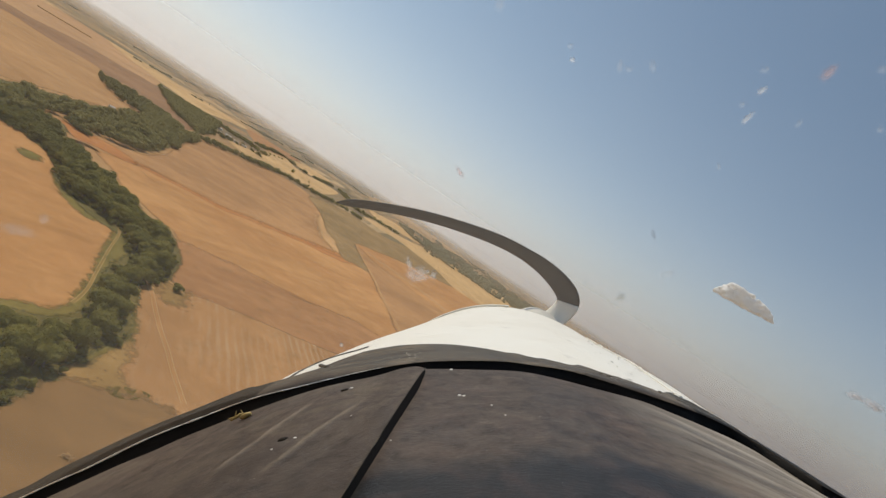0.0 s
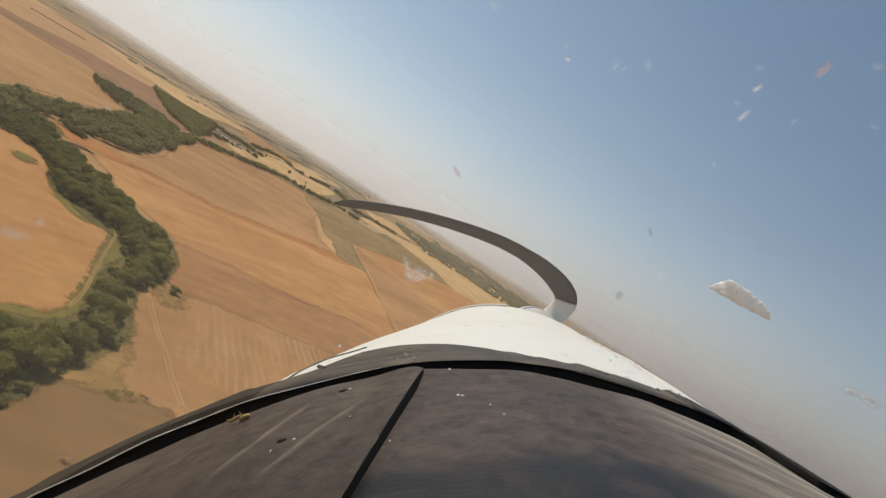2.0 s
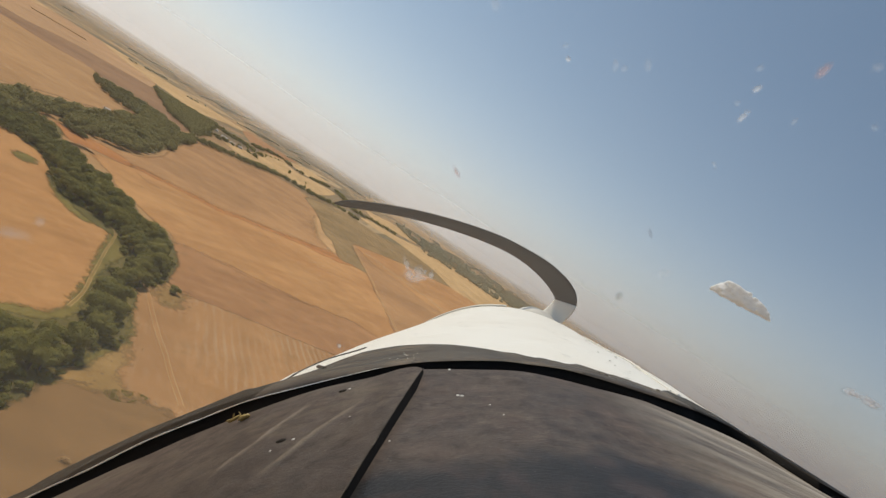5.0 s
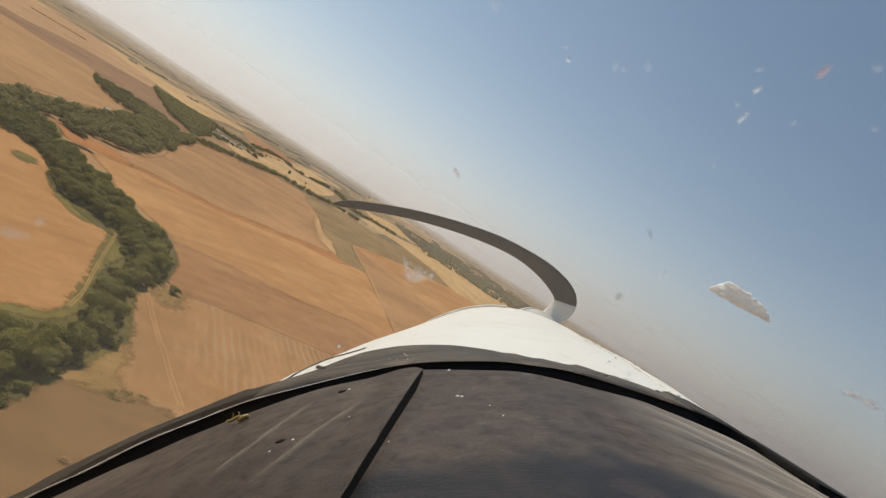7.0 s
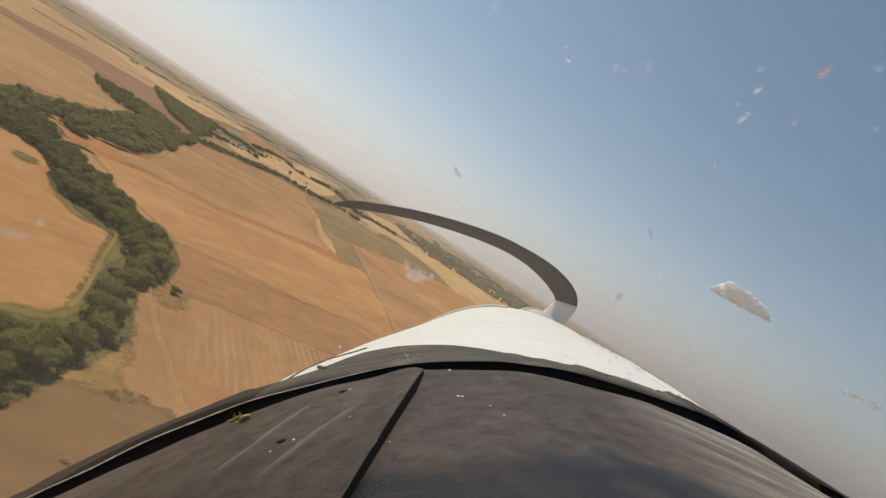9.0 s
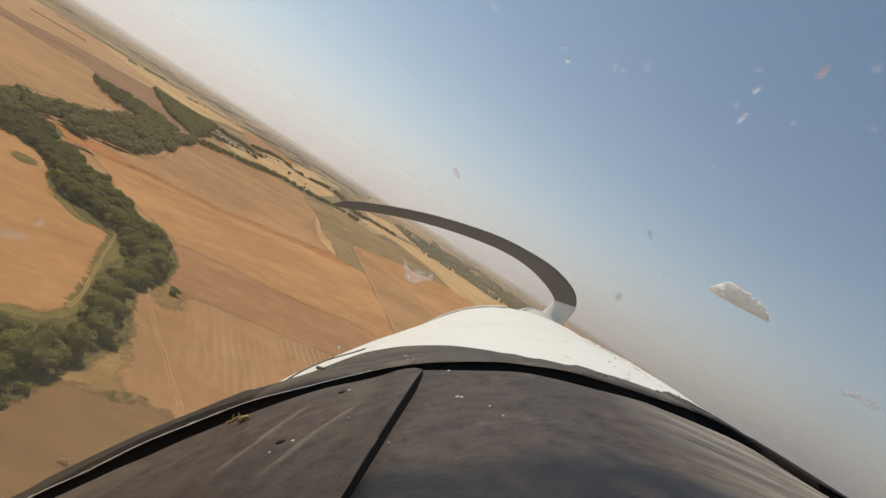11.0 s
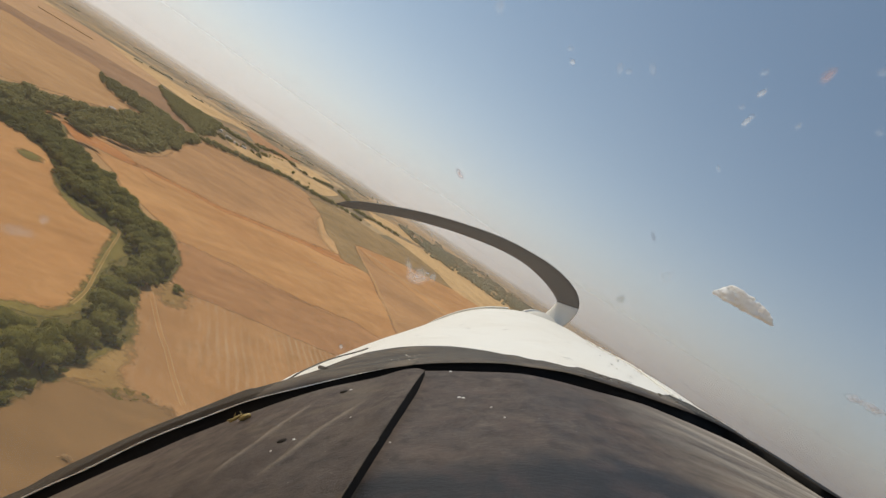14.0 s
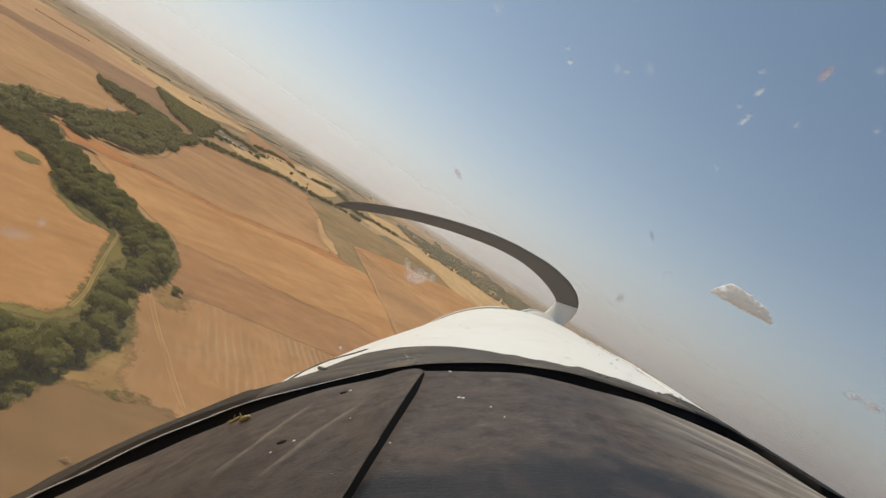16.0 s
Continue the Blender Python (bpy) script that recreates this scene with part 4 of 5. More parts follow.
thicket("hedgerow", [q for q in along(BACK, 3.5, 10.0, RNG) if noise.noise((q[0] / 60, q[1] / 60, 0)) > -0.15], "dark green hedgerow behind the straw strip", RNG, 5.4, 90, 0.2)
JOIN = [(-346, 1809), (-262, 1560), (-203, 1395), (-187, 1463), (-145, 1498), (-91, 1540)]
thicket("hedgerow", along(JOIN, 4.0, 14.0, RNG), "dark green hedgerow between pale strips", RNG, 5.4, 90, 0.2)
UPPER = [(-889, 2240), (-932, 2661), (-805, 2682), (-760, 3001), (-636, 3117), (-464, 3040)]
thicket("hedgerow", [q for q in along(UPPER, 5.0, 40.0, RNG) if noise.noise((q[0] / 110, q[1] / 110, 0)) > 0.05], "haze-paled grey-green belt of distant trees", RNG, 6.0, 60, 0.24, LEAF_HAZED)
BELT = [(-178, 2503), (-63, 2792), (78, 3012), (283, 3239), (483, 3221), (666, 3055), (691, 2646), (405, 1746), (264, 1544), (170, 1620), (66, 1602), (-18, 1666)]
thicket("hedgerow", [q for q in scatter(BELT, 20.0, RNG, 0.15, 0.8) if noise.noise((q[0] / 120, q[1] / 120, 0)) > -0.05], "haze-paled grey-green belt of distant trees", RNG, 6.5, 60, 0.24, LEAF_HAZED)
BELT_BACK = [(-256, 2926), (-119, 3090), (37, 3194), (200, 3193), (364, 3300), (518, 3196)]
thicket("hedgerow", [q for q in along(BELT_BACK, 6.0, 50.0, RNG) if noise.noise((q[0] / 150, q[1] / 150, 0)) > 0.1], "haze-paled grey-green belt of distant trees", RNG, 7.5, 60, 0.24, LEAF_HAZED)
LONE = [(-348, 1198), (-321, 1260), (-281, 1111), (-431, 1208), (-436, 1264)]
for (x, y), size in zip(LONE, (1.35, 0.7, 0.8, 1.0, 0.7)):
    tagged(plant(1, x, y, size, RNG), "lone dark green tree in the straw strip", "tree", "lone trees in the straw strip")
DOTS = [(-469, 1327), (-474, 1374), (-479, 1425), (-485, 1480), (-482, 1503)]
for x, y in DOTS:
    tagged(plant(4, x, y, RNG.uniform(1.0, 1.5), RNG), "small round bush in the straw strip", "bush", "row of bushes in the straw strip")
thicket("dry_weeds", [q for q in along([(-103.1, 264.3), (-95.1, 269.0), (-82.4, 278.0), (-67.3, 283.8), (-52.1, 291.8), (-33.2, 304.1), (-20.0, 314.2)], 0.3, 0.6, RNG) if noise.noise((q[0] / 9, q[1] / 9, 0)) > -0.05], "dry brown weeds along the field's edge", RNG, 0.2, 16, 0.45, WEED, 0.45)
thicket("dry_weeds", [q for q in along([(-140.8, 403.0), (-125.8, 428.2), (-107.8, 454.3), (-92.8, 482.9), (-80, 501), (-66, 525)], 0.3, 1.0, RNG) if noise.noise((q[0] / 14, q[1] / 14, 0)) > -0.1], "dry brown weeds between two fields", RNG, 0.2, 16, 0.45, WEED, 0.45)
thicket("dry_weeds", [q for q in along([(-83.4, 413.6), (-72.8, 422.2), (-58.6, 429.5), (-41.7, 439.9)], 0.3, 0.7, RNG) if noise.noise((q[0] / 14, q[1] / 14, 0)) > 0.0], "dry brown weeds in the orange field", RNG, 0.2, 16, 0.45, WEED, 0.45)
thicket("dry_weeds", [q for q in along([(-191.1, 354.9), (-174.6, 346.2), (-166.6, 350.7)], 0.3, 0.5, RNG) if noise.noise((q[0] / 14, q[1] / 14, 0)) > -0.2], "dry brown weeds in the orange field", RNG, 0.2, 16, 0.45, WEED, 0.45)
thicket("dry_weeds", [q for q in along([(-167.2, 325.2), (-155.3, 330.0)], 0.3, 0.5, RNG) if noise.noise((q[0] / 14, q[1] / 14, 0)) > -0.2], "dry brown weeds in the orange field", RNG, 0.2, 16, 0.45, WEED, 0.45)
ROUGH = [(-220, 985), (-183, 1067), (-134, 1095), (-71, 1162), (31, 1257), (93, 1185), (35, 923), (-29, 857), (-63, 755), (-80, 708), (-39, 565), (-65, 541), (-94, 620), (-114, 654)]
thicket("scrub", [q for q in scatter(ROUGH, 6.5, RNG, 0.3, 1.2) if noise.noise((q[0] / 40, q[1] / 40, 0)) > -0.1], "low dark scrub bushes on rough ground", RNG, 0.5, 24, 0.34, WEED, 0.6)
CORNER = [(-77.2, 192.1), (-67.0, 183.4), (-62.1, 181.7), (-55.5, 160.8), (-51.7, 151.1), (-57.3, 156.2)]
thicket("scrub", [q for q in scatter(CORNER, 1.0, RNG, 0.45, 1.0) if noise.noise((q[0] / 5, q[1] / 5, 2)) > -0.05], "low dry weeds in the field's corner", RNG, 0.14, 24, 0.4, WEED, 0.7)
TUFT = [(-45.8, 125.7), (-43.7, 130.3), (-40.0, 133.2), (-37.9, 132.2), (-40.1, 126.1), (-43.3, 124.0)]
thicket("scrub", [q for q in scatter(TUFT, 0.32, RNG, 0.3, 1.0) if noise.noise((q[0] / 3, q[1] / 3, 2)) > -0.2], "low olive-green weeds at the edge of the bare field", RNG, 0.17, 26, 0.36, LEAF, 0.5)
RAGGED = RIVER + RIVER[:1]
thicket("scrub", along(RAGGED, 1.3, 2.6, RNG, 4), "low green bushes at the wood's edge", RNG, 1.25, 140, 0.17, LEAF)
far_hedges = []
for i in range(36):
    away, aside = RNG.uniform(1800, 4200), RNG.uniform(-0.75, 0.2)
    x0, y0, a = away * math.sin(aside), away * math.cos(aside), radians(97 + RNG.uniform(-5, 5))
    run = RNG.uniform(150, 700)
    far_hedges += [q for q in along([(x0, y0), (x0 + run * math.cos(a), y0 + run * math.sin(a))], 7.0, 7.0, RNG) if noise.noise((q[0] / 70, q[1] / 70, 4)) > -0.1]
thicket("hedgerow", far_hedges, "scattered distant hedges and trees", RNG, 4.2, 40, 0.28, LEAF_HAZED)


# ---- farm buildings ----
def farmhouse(x, y, turn, long, wide, high, label):
    home = tagged(new("house"), label, "house", "farm buildings by the wood")
    home.matrix_world = pose(x, y, 0.1, 0, 0, turn)
    bm = bmesh.new()
    a, b = long / 2, wide / 2
    low = [bm.verts.new((sx * a, sy * b, -0.5)) for sx, sy in ((-1, -1), (1, -1), (1, 1), (-1, 1))]
    top = [bm.verts.new((sx * a, sy * b, high)) for sx, sy in ((-1, -1), (1, -1), (1, 1), (-1, 1))]
    g0, g1 = bm.verts.new((-a, 0, high + wide * 0.28)), bm.verts.new((a, 0, high + wide * 0.28))
    bm.faces.new((low[0], low[1], top[1], top[0]))
    bm.faces.new((low[2], low[3], top[3], top[2]))
    bm.faces.new((low[1], low[2], top[2], g1, top[1]))
    bm.faces.new((low[3], low[0], top[0], g0, top[3]))
    part("wall", bm, HOUSE, home, smooth=False)
    bm = bmesh.new()
    for s in (-1, 1):
        q = [bm.verts.new(p) for p in ((-a - 0.4, s * (b + 0.5), high - 0.12), (a + 0.4, s * (b + 0.5), high - 0.12), (a + 0.4, 0, high + wide * 0.28 + 0.15), (-a - 0.4, 0, high + wide * 0.28 + 0.15))]
        f = bm.faces.new(q)
        r = bmesh.ops.extrude_face_region(bm, geom=[f])["geom"]
        for v in r:
            if isinstance(v, bmesh.types.BMVert):
                v.co.z += 0.18
    bmesh.ops.recalc_face_normals(bm, faces=bm.faces)
    part("roof", bm, TILE, home, smooth=False)


for (x, y), turn, size in zip([(-503, 1122), (-454, 1061), (-430, 1050), (-424, 1078), (-324, 508), (-324, 524), (-319, 528)], (20, 35, 10, 28, 60, 40, 75), (10, 12, 10, 9, 5, 4.5, 4)):
    farmhouse(x, y, turn, size, size * 0.55, 2.7, "small pale farm building among trees")


# ---- straw stacks ----
def stack(m):
    """A rounded stack of straw bales under its own thatch."""
    bm = bmesh.new()
    made = bmesh.ops.create_cube(bm, size=1.0)["verts"]
    for v in made:
        v.co = Vector((v.co.x * (6 if v.co.z < 0 else 5), v.co.y * (4 if v.co.z < 0 else 3), (v.co.z + 0.5) * 2.6))
    bmesh.ops.bevel(bm, geom=bm.edges[:], offset=0.6, segments=2, affect="EDGES")
    for v in bm.verts:
        v.co += Vector((noise.noise(v.co * 0.7), noise.noise(v.co * 0.7 + Vector((5, 0, 0))), noise.noise(v.co * 0.7 + Vector((9, 0, 0))))) * 0.35
    ob = new("straw_stack", mesh_of("straw_stack", bm, DUST, True))
    ob.matrix_world = m
    return tagged(ob, "weathered straw stack in a long row", "straw stack", "row of straw stacks")


ROW = [(-1039, 1223), (-987, 1334)]
first = None
for i in range(15):
    t = i / 14
    m = pose(ROW[0][0] + (ROW[1][0] - ROW[0][0]) * t, ROW[0][1] + (ROW[1][1] - ROW[0][1]) * t, 0.2, 0, 0, 60)
    first = copy_thing(first, m) if first else stack(m)


# ---- brush pile ----
def brush_pile(x, y):
    """Cut branches heaped in the bare field."""
    rng = random.Random(12)
    bm = bmesh.new()
    for i in range(70):
        a, h = rng.uniform(0, math.tau), rng.uniform(0.1, 0.9)
        c = Vector((rng.gauss(0, 0.9), rng.gauss(0, 0.6), h))
        d = Vector((math.cos(a), math.sin(a), rng.uniform(-0.25, 0.35))).normalized() * rng.uniform(0.5, 1.4)
        one = d.orthogonal().normalized() * rng.uniform(0.03, 0.07)
        two = d.cross(one).normalized() * one.length
        ends = [[bm.verts.new(c + e + one * math.cos(w) + two * math.sin(w)) for w in (0, 1.57, 3.14, 4.71)] for e in (-d, d)]
        for j in range(4):
            bm.faces.new((ends[0][j], ends[0][(j + 1) % 4], ends[1][(j + 1) % 4], ends[1][j]))
    ob = new("brush_pile", mesh_of("brush_pile", bm, DUST))
    ob.matrix_world = pose(x, y, 0.1) @ Matrix.Scale(0.55, 4)
    tagged(ob, "heap of pale cut branches in the bare field", "brush pile")


for x, y in [(-35.3, 99.6)]:
    brush_pile(x, y)


# ---- clouds ----
def cloud(name, way, far, length, depth, tall, puffs, material, label, seed):
    """A small heap of cloud: lumpy above, cut off level below, ragged at its ends."""
    rng = random.Random(seed)
    bm = bmesh.new()
    for i in range(puffs):
        t = rng.uniform(-1, 1)
        f = (t + 1) / 2
        fat = min(1.0, f / 0.18) ** 0.6 * (1 - f ** 3.4) ** 0.7
        high = rng.uniform(0.0, 1.0)
        r = tall * (0.05 + 0.12 * fat * (1 - 0.5 * high)) * rng.uniform(0.4, 1.1)
        at = Vector((t * length / 2, rng.uniform(-0.5, 0.5) * depth * fat, high * tall * fat))
        made = bmesh.ops.create_icosphere(bm, subdivisions=3, radius=r)["verts"]
        for v in made:
            w = v.co.normalized()
            v.co *= 1 + 0.4 * noise.noise(w * 2.2 + at * 0.03) + 0.3 * noise.noise(w * 5.0 + at * 0.05)
            v.co.x *= 1.25
            v.co += at
            if v.co.z < 0:
                v.co.z *= 0.5
    ob = new(name, mesh_of(name, bm, material, True))
    merge = ob.modifiers.new("merge", "REMESH")
    merge.mode, merge.voxel_size, merge.use_smooth_shade = "VOXEL", tall / 26, True
    soften = ob.modifiers.new("soften", "SMOOTH")
    soften.factor, soften.iterations = 0.5, 26
    p = Vector(EYE) + Vector(way).normalized() * far
    ob.matrix_world = pose(*p, 0, 0, math.degrees(math.atan2(-p.x, p.y)))
    return tagged(ob, label, "cloud")


cloud("cloud", (0.4836, 0.8585, 0.1703), 4000, 400, 60, 112, 420, CLOUD, "small white fair-weather cloud with a flat base", 4)


def wisp(way, far, length, tall, label):
    """A thin shred of cloud: a few overlapping films that thin out to their rims."""
    rng = random.Random(5)
    bm = bmesh.new()
    films = []
    for i in range(7):
        c = Vector((rng.uniform(-0.35, 0.35) * length, i * 9.0, rng.uniform(-0.2, 0.2) * tall))
        a, b = length * rng.uniform(0.18, 0.34), tall * rng.uniform(0.25, 0.5)
        rim = [bm.verts.new(c + Vector((math.cos(w) * a * rng.uniform(0.7, 1.2), 4 * math.sin(2 * w), math.sin(w) * b * rng.uniform(0.7, 1.2)))) for w in [math.tau * k / 18 for k in range(18)]]
        top = bm.verts.new(c)
        films.append(top)
        for k in range(18):
            bm.faces.new((rim[k], rim[(k + 1) % 18], top))
    bm.verts.index_update()
    middles = [v.index for v in films]
    ob = new("cloud", mesh_of("cloud", bm, WISP))
    edge = ob.data.attributes.new("reach", "FLOAT", "POINT")
    for k in middles:
        edge.data[k].value = 1.0
    p = Vector(EYE) + Vector(way).normalized() * far
    ob.matrix_world = pose(*p, 0, 0, math.degrees(math.atan2(-p.x, p.y)))
    tagged(ob, label, "cloud")


wisp((0.6493, 0.7488, 0.1331), 4300, 210, 80, "thin faint wisp of white cloud")


# ---- aircraft ----
aircraft = tagged(new("aircraft"), "light aircraft with white nose and black cover, banking in flight", "aircraft")
aircraft.matrix_world = look(EYE, AHEAD, LEAN) @ pose(0, 0, 0, -90)
# along the nose: distance ahead of the seat, sideways middle, height of the ridge, bow across
SHAPE = ((0.50, 0.018, -0.1076, 0.86), (0.62, 0.022, -0.1130, 0.88), (0.90, 0.055, -0.1240, 1.10), (1.30, 0.120, -0.1420, 1.70))


def hull(y):
    """Middle, ridge and bow of the nose at y metres ahead."""
    y = max(0.5, min(1.3, y))
    for a, b in zip(SHAPE, SHAPE[1:]):
        if y <= b[0]:
            t = (y - a[0]) / (b[0] - a[0])
            return tuple(a[i] + (b[i] - a[i]) * t for i in (1, 2, 3))
    return SHAPE[-1][1:]


def skin(y, s, down=0.0):
    c, z, k = hull(y)
    drop = k * s * s * (1.0 - 0.14 * min(1.0, max(0.0, (y - 0.55) / 0.3)) if s > 0 else 1.0)
    return Vector((c + s - 0.20 * drop * (1.3 - min(y, 1.3)) / 0.8, y, z - drop - down))


def sheet(rows, thick=0.0):
    """A grid of points as a sheet; thick gives it an underside and edges."""
    bm = bmesh.new()
    g = [[bm.verts.new(p) for p in row] for row in rows]
    for a, b in zip(g, g[1:]):
        for j in range(len(a) - 1):
            bm.faces.new((a[j], a[j + 1], b[j + 1], b[j]))
    bm.normal_update()
    if sum(f.normal.z for f in bm.faces) < 0:
        bmesh.ops.reverse_faces(bm, faces=bm.faces)
    if thick:
        bmesh.ops.solidify(bm, geom=bm.faces[:], thickness=thick)
    return bm


def tube(line, r, n=8, taper=None):
    bm = bmesh.new()
    rings = []
    for i, p in enumerate(line):
        way = (line[min(i + 1, len(line) - 1)] - line[max(i - 1, 0)]).normalized()
        one = way.cross(Vector((0, 1, 0.01))).normalized()
        two = way.cross(one)
        rr = r * (taper(i / (len(line) - 1)) if taper else 1.0)
        rings.append([bm.verts.new(p + (one * math.cos(math.tau * j / n) + two * math.sin(math.tau * j / n)) * rr) for j in range(n)])
    for a, b in zip(rings, rings[1:]):
        for j in range(n):
            bm.faces.new((a[j], a[(j + 1) % n], b[(j + 1) % n], b[j]))
    bm.faces.new(rings[0])
    bm.faces.new(rings[-1])
    bmesh.ops.recalc_face_normals(bm, faces=bm.faces)
    return bm


def curve(points):
    """A smooth line through slopes seen from the seat, as a function of the sideways slope."""
    line = rounded([(-1.2, points[0][1] - (1.2 + points[0][0]) * 0.52)] + list(points) + [(1.2, points[-1][1] - (1.2 - points[-1][0]) * 0.60)], False, 8)
    us, vs = [p.x for p in line], [p.y for p in line]
    return lambda u: float(np.interp(u, us, vs))


rim_slope = curve(((-0.8773, -0.5155), (-0.7899, -0.4720), (-0.7409, -0.4487), (-0.6694, -0.4169), (-0.5637, -0.3648), (-0.4580, -0.3224), (-0.3651, -0.2874), (-0.2710, -0.2630), (-0.1940, -0.2440), (-0.1181, -0.2271), (-0.0442, -0.2166), (0.0200, -0.2135), (0.1089, -0.2137), (0.1624, -0.2203), (0.2342, -0.2312), (0.3060, -0.2507), (0.3950, -0.2798), (0.4486, -0.2982), (0.4916, -0.3144), (0.5495, -0.3425), (0.6129, -0.3813), (0.6751, -0.4212), (0.7203, -0.4503), (0.8030, -0.4999)))
left_slope = curve(((-0.8774, -0.5369), (-0.7366, -0.4690), (-0.6235, -0.4170), (-0.5500, -0.3860), (-0.4826, -0.3565), (-0.3651, -0.3106), (-0.2946, -0.2850), (-0.2240, -0.2640), (-0.1534, -0.2485), (-0.1181, -0.2400), (-0.0828, -0.2292), (-0.0539, -0.2242), (-0.0336, -0.2240), (0.0093, -0.2250), (0.1056, -0.2287), (0.2342, -0.2494), (0.3768, -0.2873), (0.5559, -0.3650), (0.8030, -0.5107)))
right_slope = curve(((-0.8774, -0.5369), (-0.6235, -0.4106), (-0.3651, -0.3098), (-0.1940, -0.2504), (-0.0871, -0.2272), (-0.0261, -0.2252), (0.0200, -0.2253), (0.1088, -0.2277), (0.1624, -0.2331), (0.2342, -0.2494), (0.3060, -0.2678), (0.3768, -0.2873), (0.4239, -0.3057), (0.4862, -0.3305), (0.5495, -0.3586), (0.6128, -0.3931), (0.6751, -0.4276), (0.7063, -0.4470), (0.8030, -0.5107)))


def rim_y(s):
    """How far ahead the inner edge of the nose deck lies."""
    low, high = 0.40, 0.66
    for _ in range(30):
        y = (low + high) / 2
        p = skin(y, s, 0.0016)
        if p.z / p.y < rim_slope(p.x / p.y):
            low = y
        else:
            high = y
    return low


def paint_edge(s):
    """Where the grey anti-glare paint ends, ahead of the seat."""
    line = ((-0.6, 0.655), (-0.08, 0.65), (-0.01, 0.62), (0.05, 0.572), (0.11, 0.553), (0.212, 0.551), (0.25, 0.605), (0.6, 0.68))
    y = next(p[1] + (q[1] - p[1]) * (s - p[0]) / (q[0] - p[0]) for p, q in zip(line, line[1:]) if s <= q[0])
    y += 0.003 * noise.noise((s * 9, 2.0, 0)) + (0.016 * noise.noise((s * 34, 5.0, 0)) + 0.010 * abs(noise.noise((s * 75, 5.0, 0))) + 0.004 * noise.noise((s * 160, 7.0, 0)) if s > 0.03 else 0.0)
    for a, b, ya, yb in ((-0.120, -0.155, y, 0.572), (-0.155, -0.200, 0.572, 0.553), (-0.200, -0.215, 0.553, y)):
        if b <= s < a:
            y = ya + (yb - ya) * (s - a) / (b - a)
    return y


def reach(y):
    return 0.46 if y < 0.62 else 0.46 - 0.26 * (y - 0.62) / 0.68


N = 240
side = [2.0 * j / N - 1 for j in range(N + 1)]
WIDE = 0.56
outer_slope = curve(((-0.8773, -0.4952), (-0.7899, -0.4549), (-0.7408, -0.4273), (-0.6693, -0.3923), (-0.5637, -0.3435), (-0.4580, -0.3010), (-0.3650, -0.2628), (-0.2710, -0.2288), (-0.1939, -0.2001), (-0.0870, -0.1704)))
inner = [rim_y(t * WIDE) for t in side]
TURN = skin(rim_y(-0.17), -0.17, 0.0016)


def deck_point(j, f):
    """A point of the nose deck, from its inner edge (f = 0) to the edge of its paint (f = 1); the left flank rolls over to the side."""
    s, y0 = side[j] * WIDE, inner[j]
    p = skin(y0 + (max(paint_edge(s), y0 + 0.004) - y0) * f ** 1.4, s, 0.0016 * max(0.0, 1 - 4 * f) ** 2)
    w = min(1.0, max(0.0, (-0.17 - s) / 0.06))
    if w == 0.0:
        return p
    u = TURN.x / TURN.y + (s + 0.17) * 1.75
    one = Vector((u * 0.5, 0.5, rim_slope(u) * 0.5))
    two = Vector((u * 0.56, 0.56, outer_slope(u) * 0.56))
    return p.lerp(one.lerp(two, f ** 0.8), w * w * (3 - 2 * w))


EDGE = [deck_point(j, 0.0) for j in range(N + 1)]
rows = [[deck_point(j, i / 12) for j in range(N + 1)] for i in range(13)]
crest = [p for j, p in enumerate(rows[-1]) if 0.22 < side[j] * WIDE < 0.46]
rows.append([p + Vector((0, 0.004, -0.05 if side[j] * WIDE < -0.17 else -0.006)) for j, p in enumerate(rows[-1])])
left_end, right_end = 80, 170
part("nose_deck", sheet([row[left_end:right_end + 1] for row in rows]), DECK, aircraft, "weathered grey anti-glare paint with ragged edge")
part("canopy_rail", sheet([row[8:left_end + 1] for row in rows]), RAIL, aircraft, "black canopy rail with a dull sheen")
part("canopy_rail", sheet([row[right_end:218] for row in rows]), RAIL, aircraft, "black canopy rail with a dull sheen")
part("chipped_edge", tube(crest, 0.0007, 6, lambda f: max(0.1, 0.7 + 1.1 * noise.noise((f * 47, 3, 0)))), WHITE, aircraft, "thin chipped white edge of the rail")
rows = []
for i in range(41):
    f = i / 40
    row = []
    for t in side:
        y0 = paint_edge(t * 0.46) - 0.012
        y = y0 + (1.3 - y0) * f
        row.append(skin(y, t * reach(y), 0.0008 + (0.0 if i else 0.002) + 0.25 * max(0.0, -0.19 - t * reach(y)) * (1 - f)))
    for inward, down in ((0.0, 0.10), (0.03, 0.10), (0.10, 0.10), (0.18, 0.05)):
        k = (row[-1].x - row[0].x) / 0.92
        row.insert(0, row[0] + Vector((inward * k, 0, -down)))
        row.append(row[-1] + Vector((-inward * k, 0, -down)))
    row.append(row[0].copy())
    rows.append(row)
for f, y in ((0.93, 1.325), (0.72, 1.345), (0.4, 1.35)):
    last, mid = rows[40], Vector((0.12, 0, -0.30))
    rows.append([Vector((mid.x + (p.x - mid.x) * f, y, mid.z + (p.z - mid.z) * f)) for p in last])
cowl = part("cowling", sheet(rows), WHITE, aircraft, "chalky white nose cowling with chips and insect marks")
lip = [skin(1.302, -0.2 + 0.24 * i / 40, -0.0015) for i in range(41)]
part("cowling_lip", tube(lip, 0.0022), WHITE, cowl, "rounded white front lip")
part("lip_gap", tube([p + Vector((0, -0.012, -0.0022)) for p in lip], 0.0008), GAP_BLACK, cowl, "thin dark joint behind the lip")
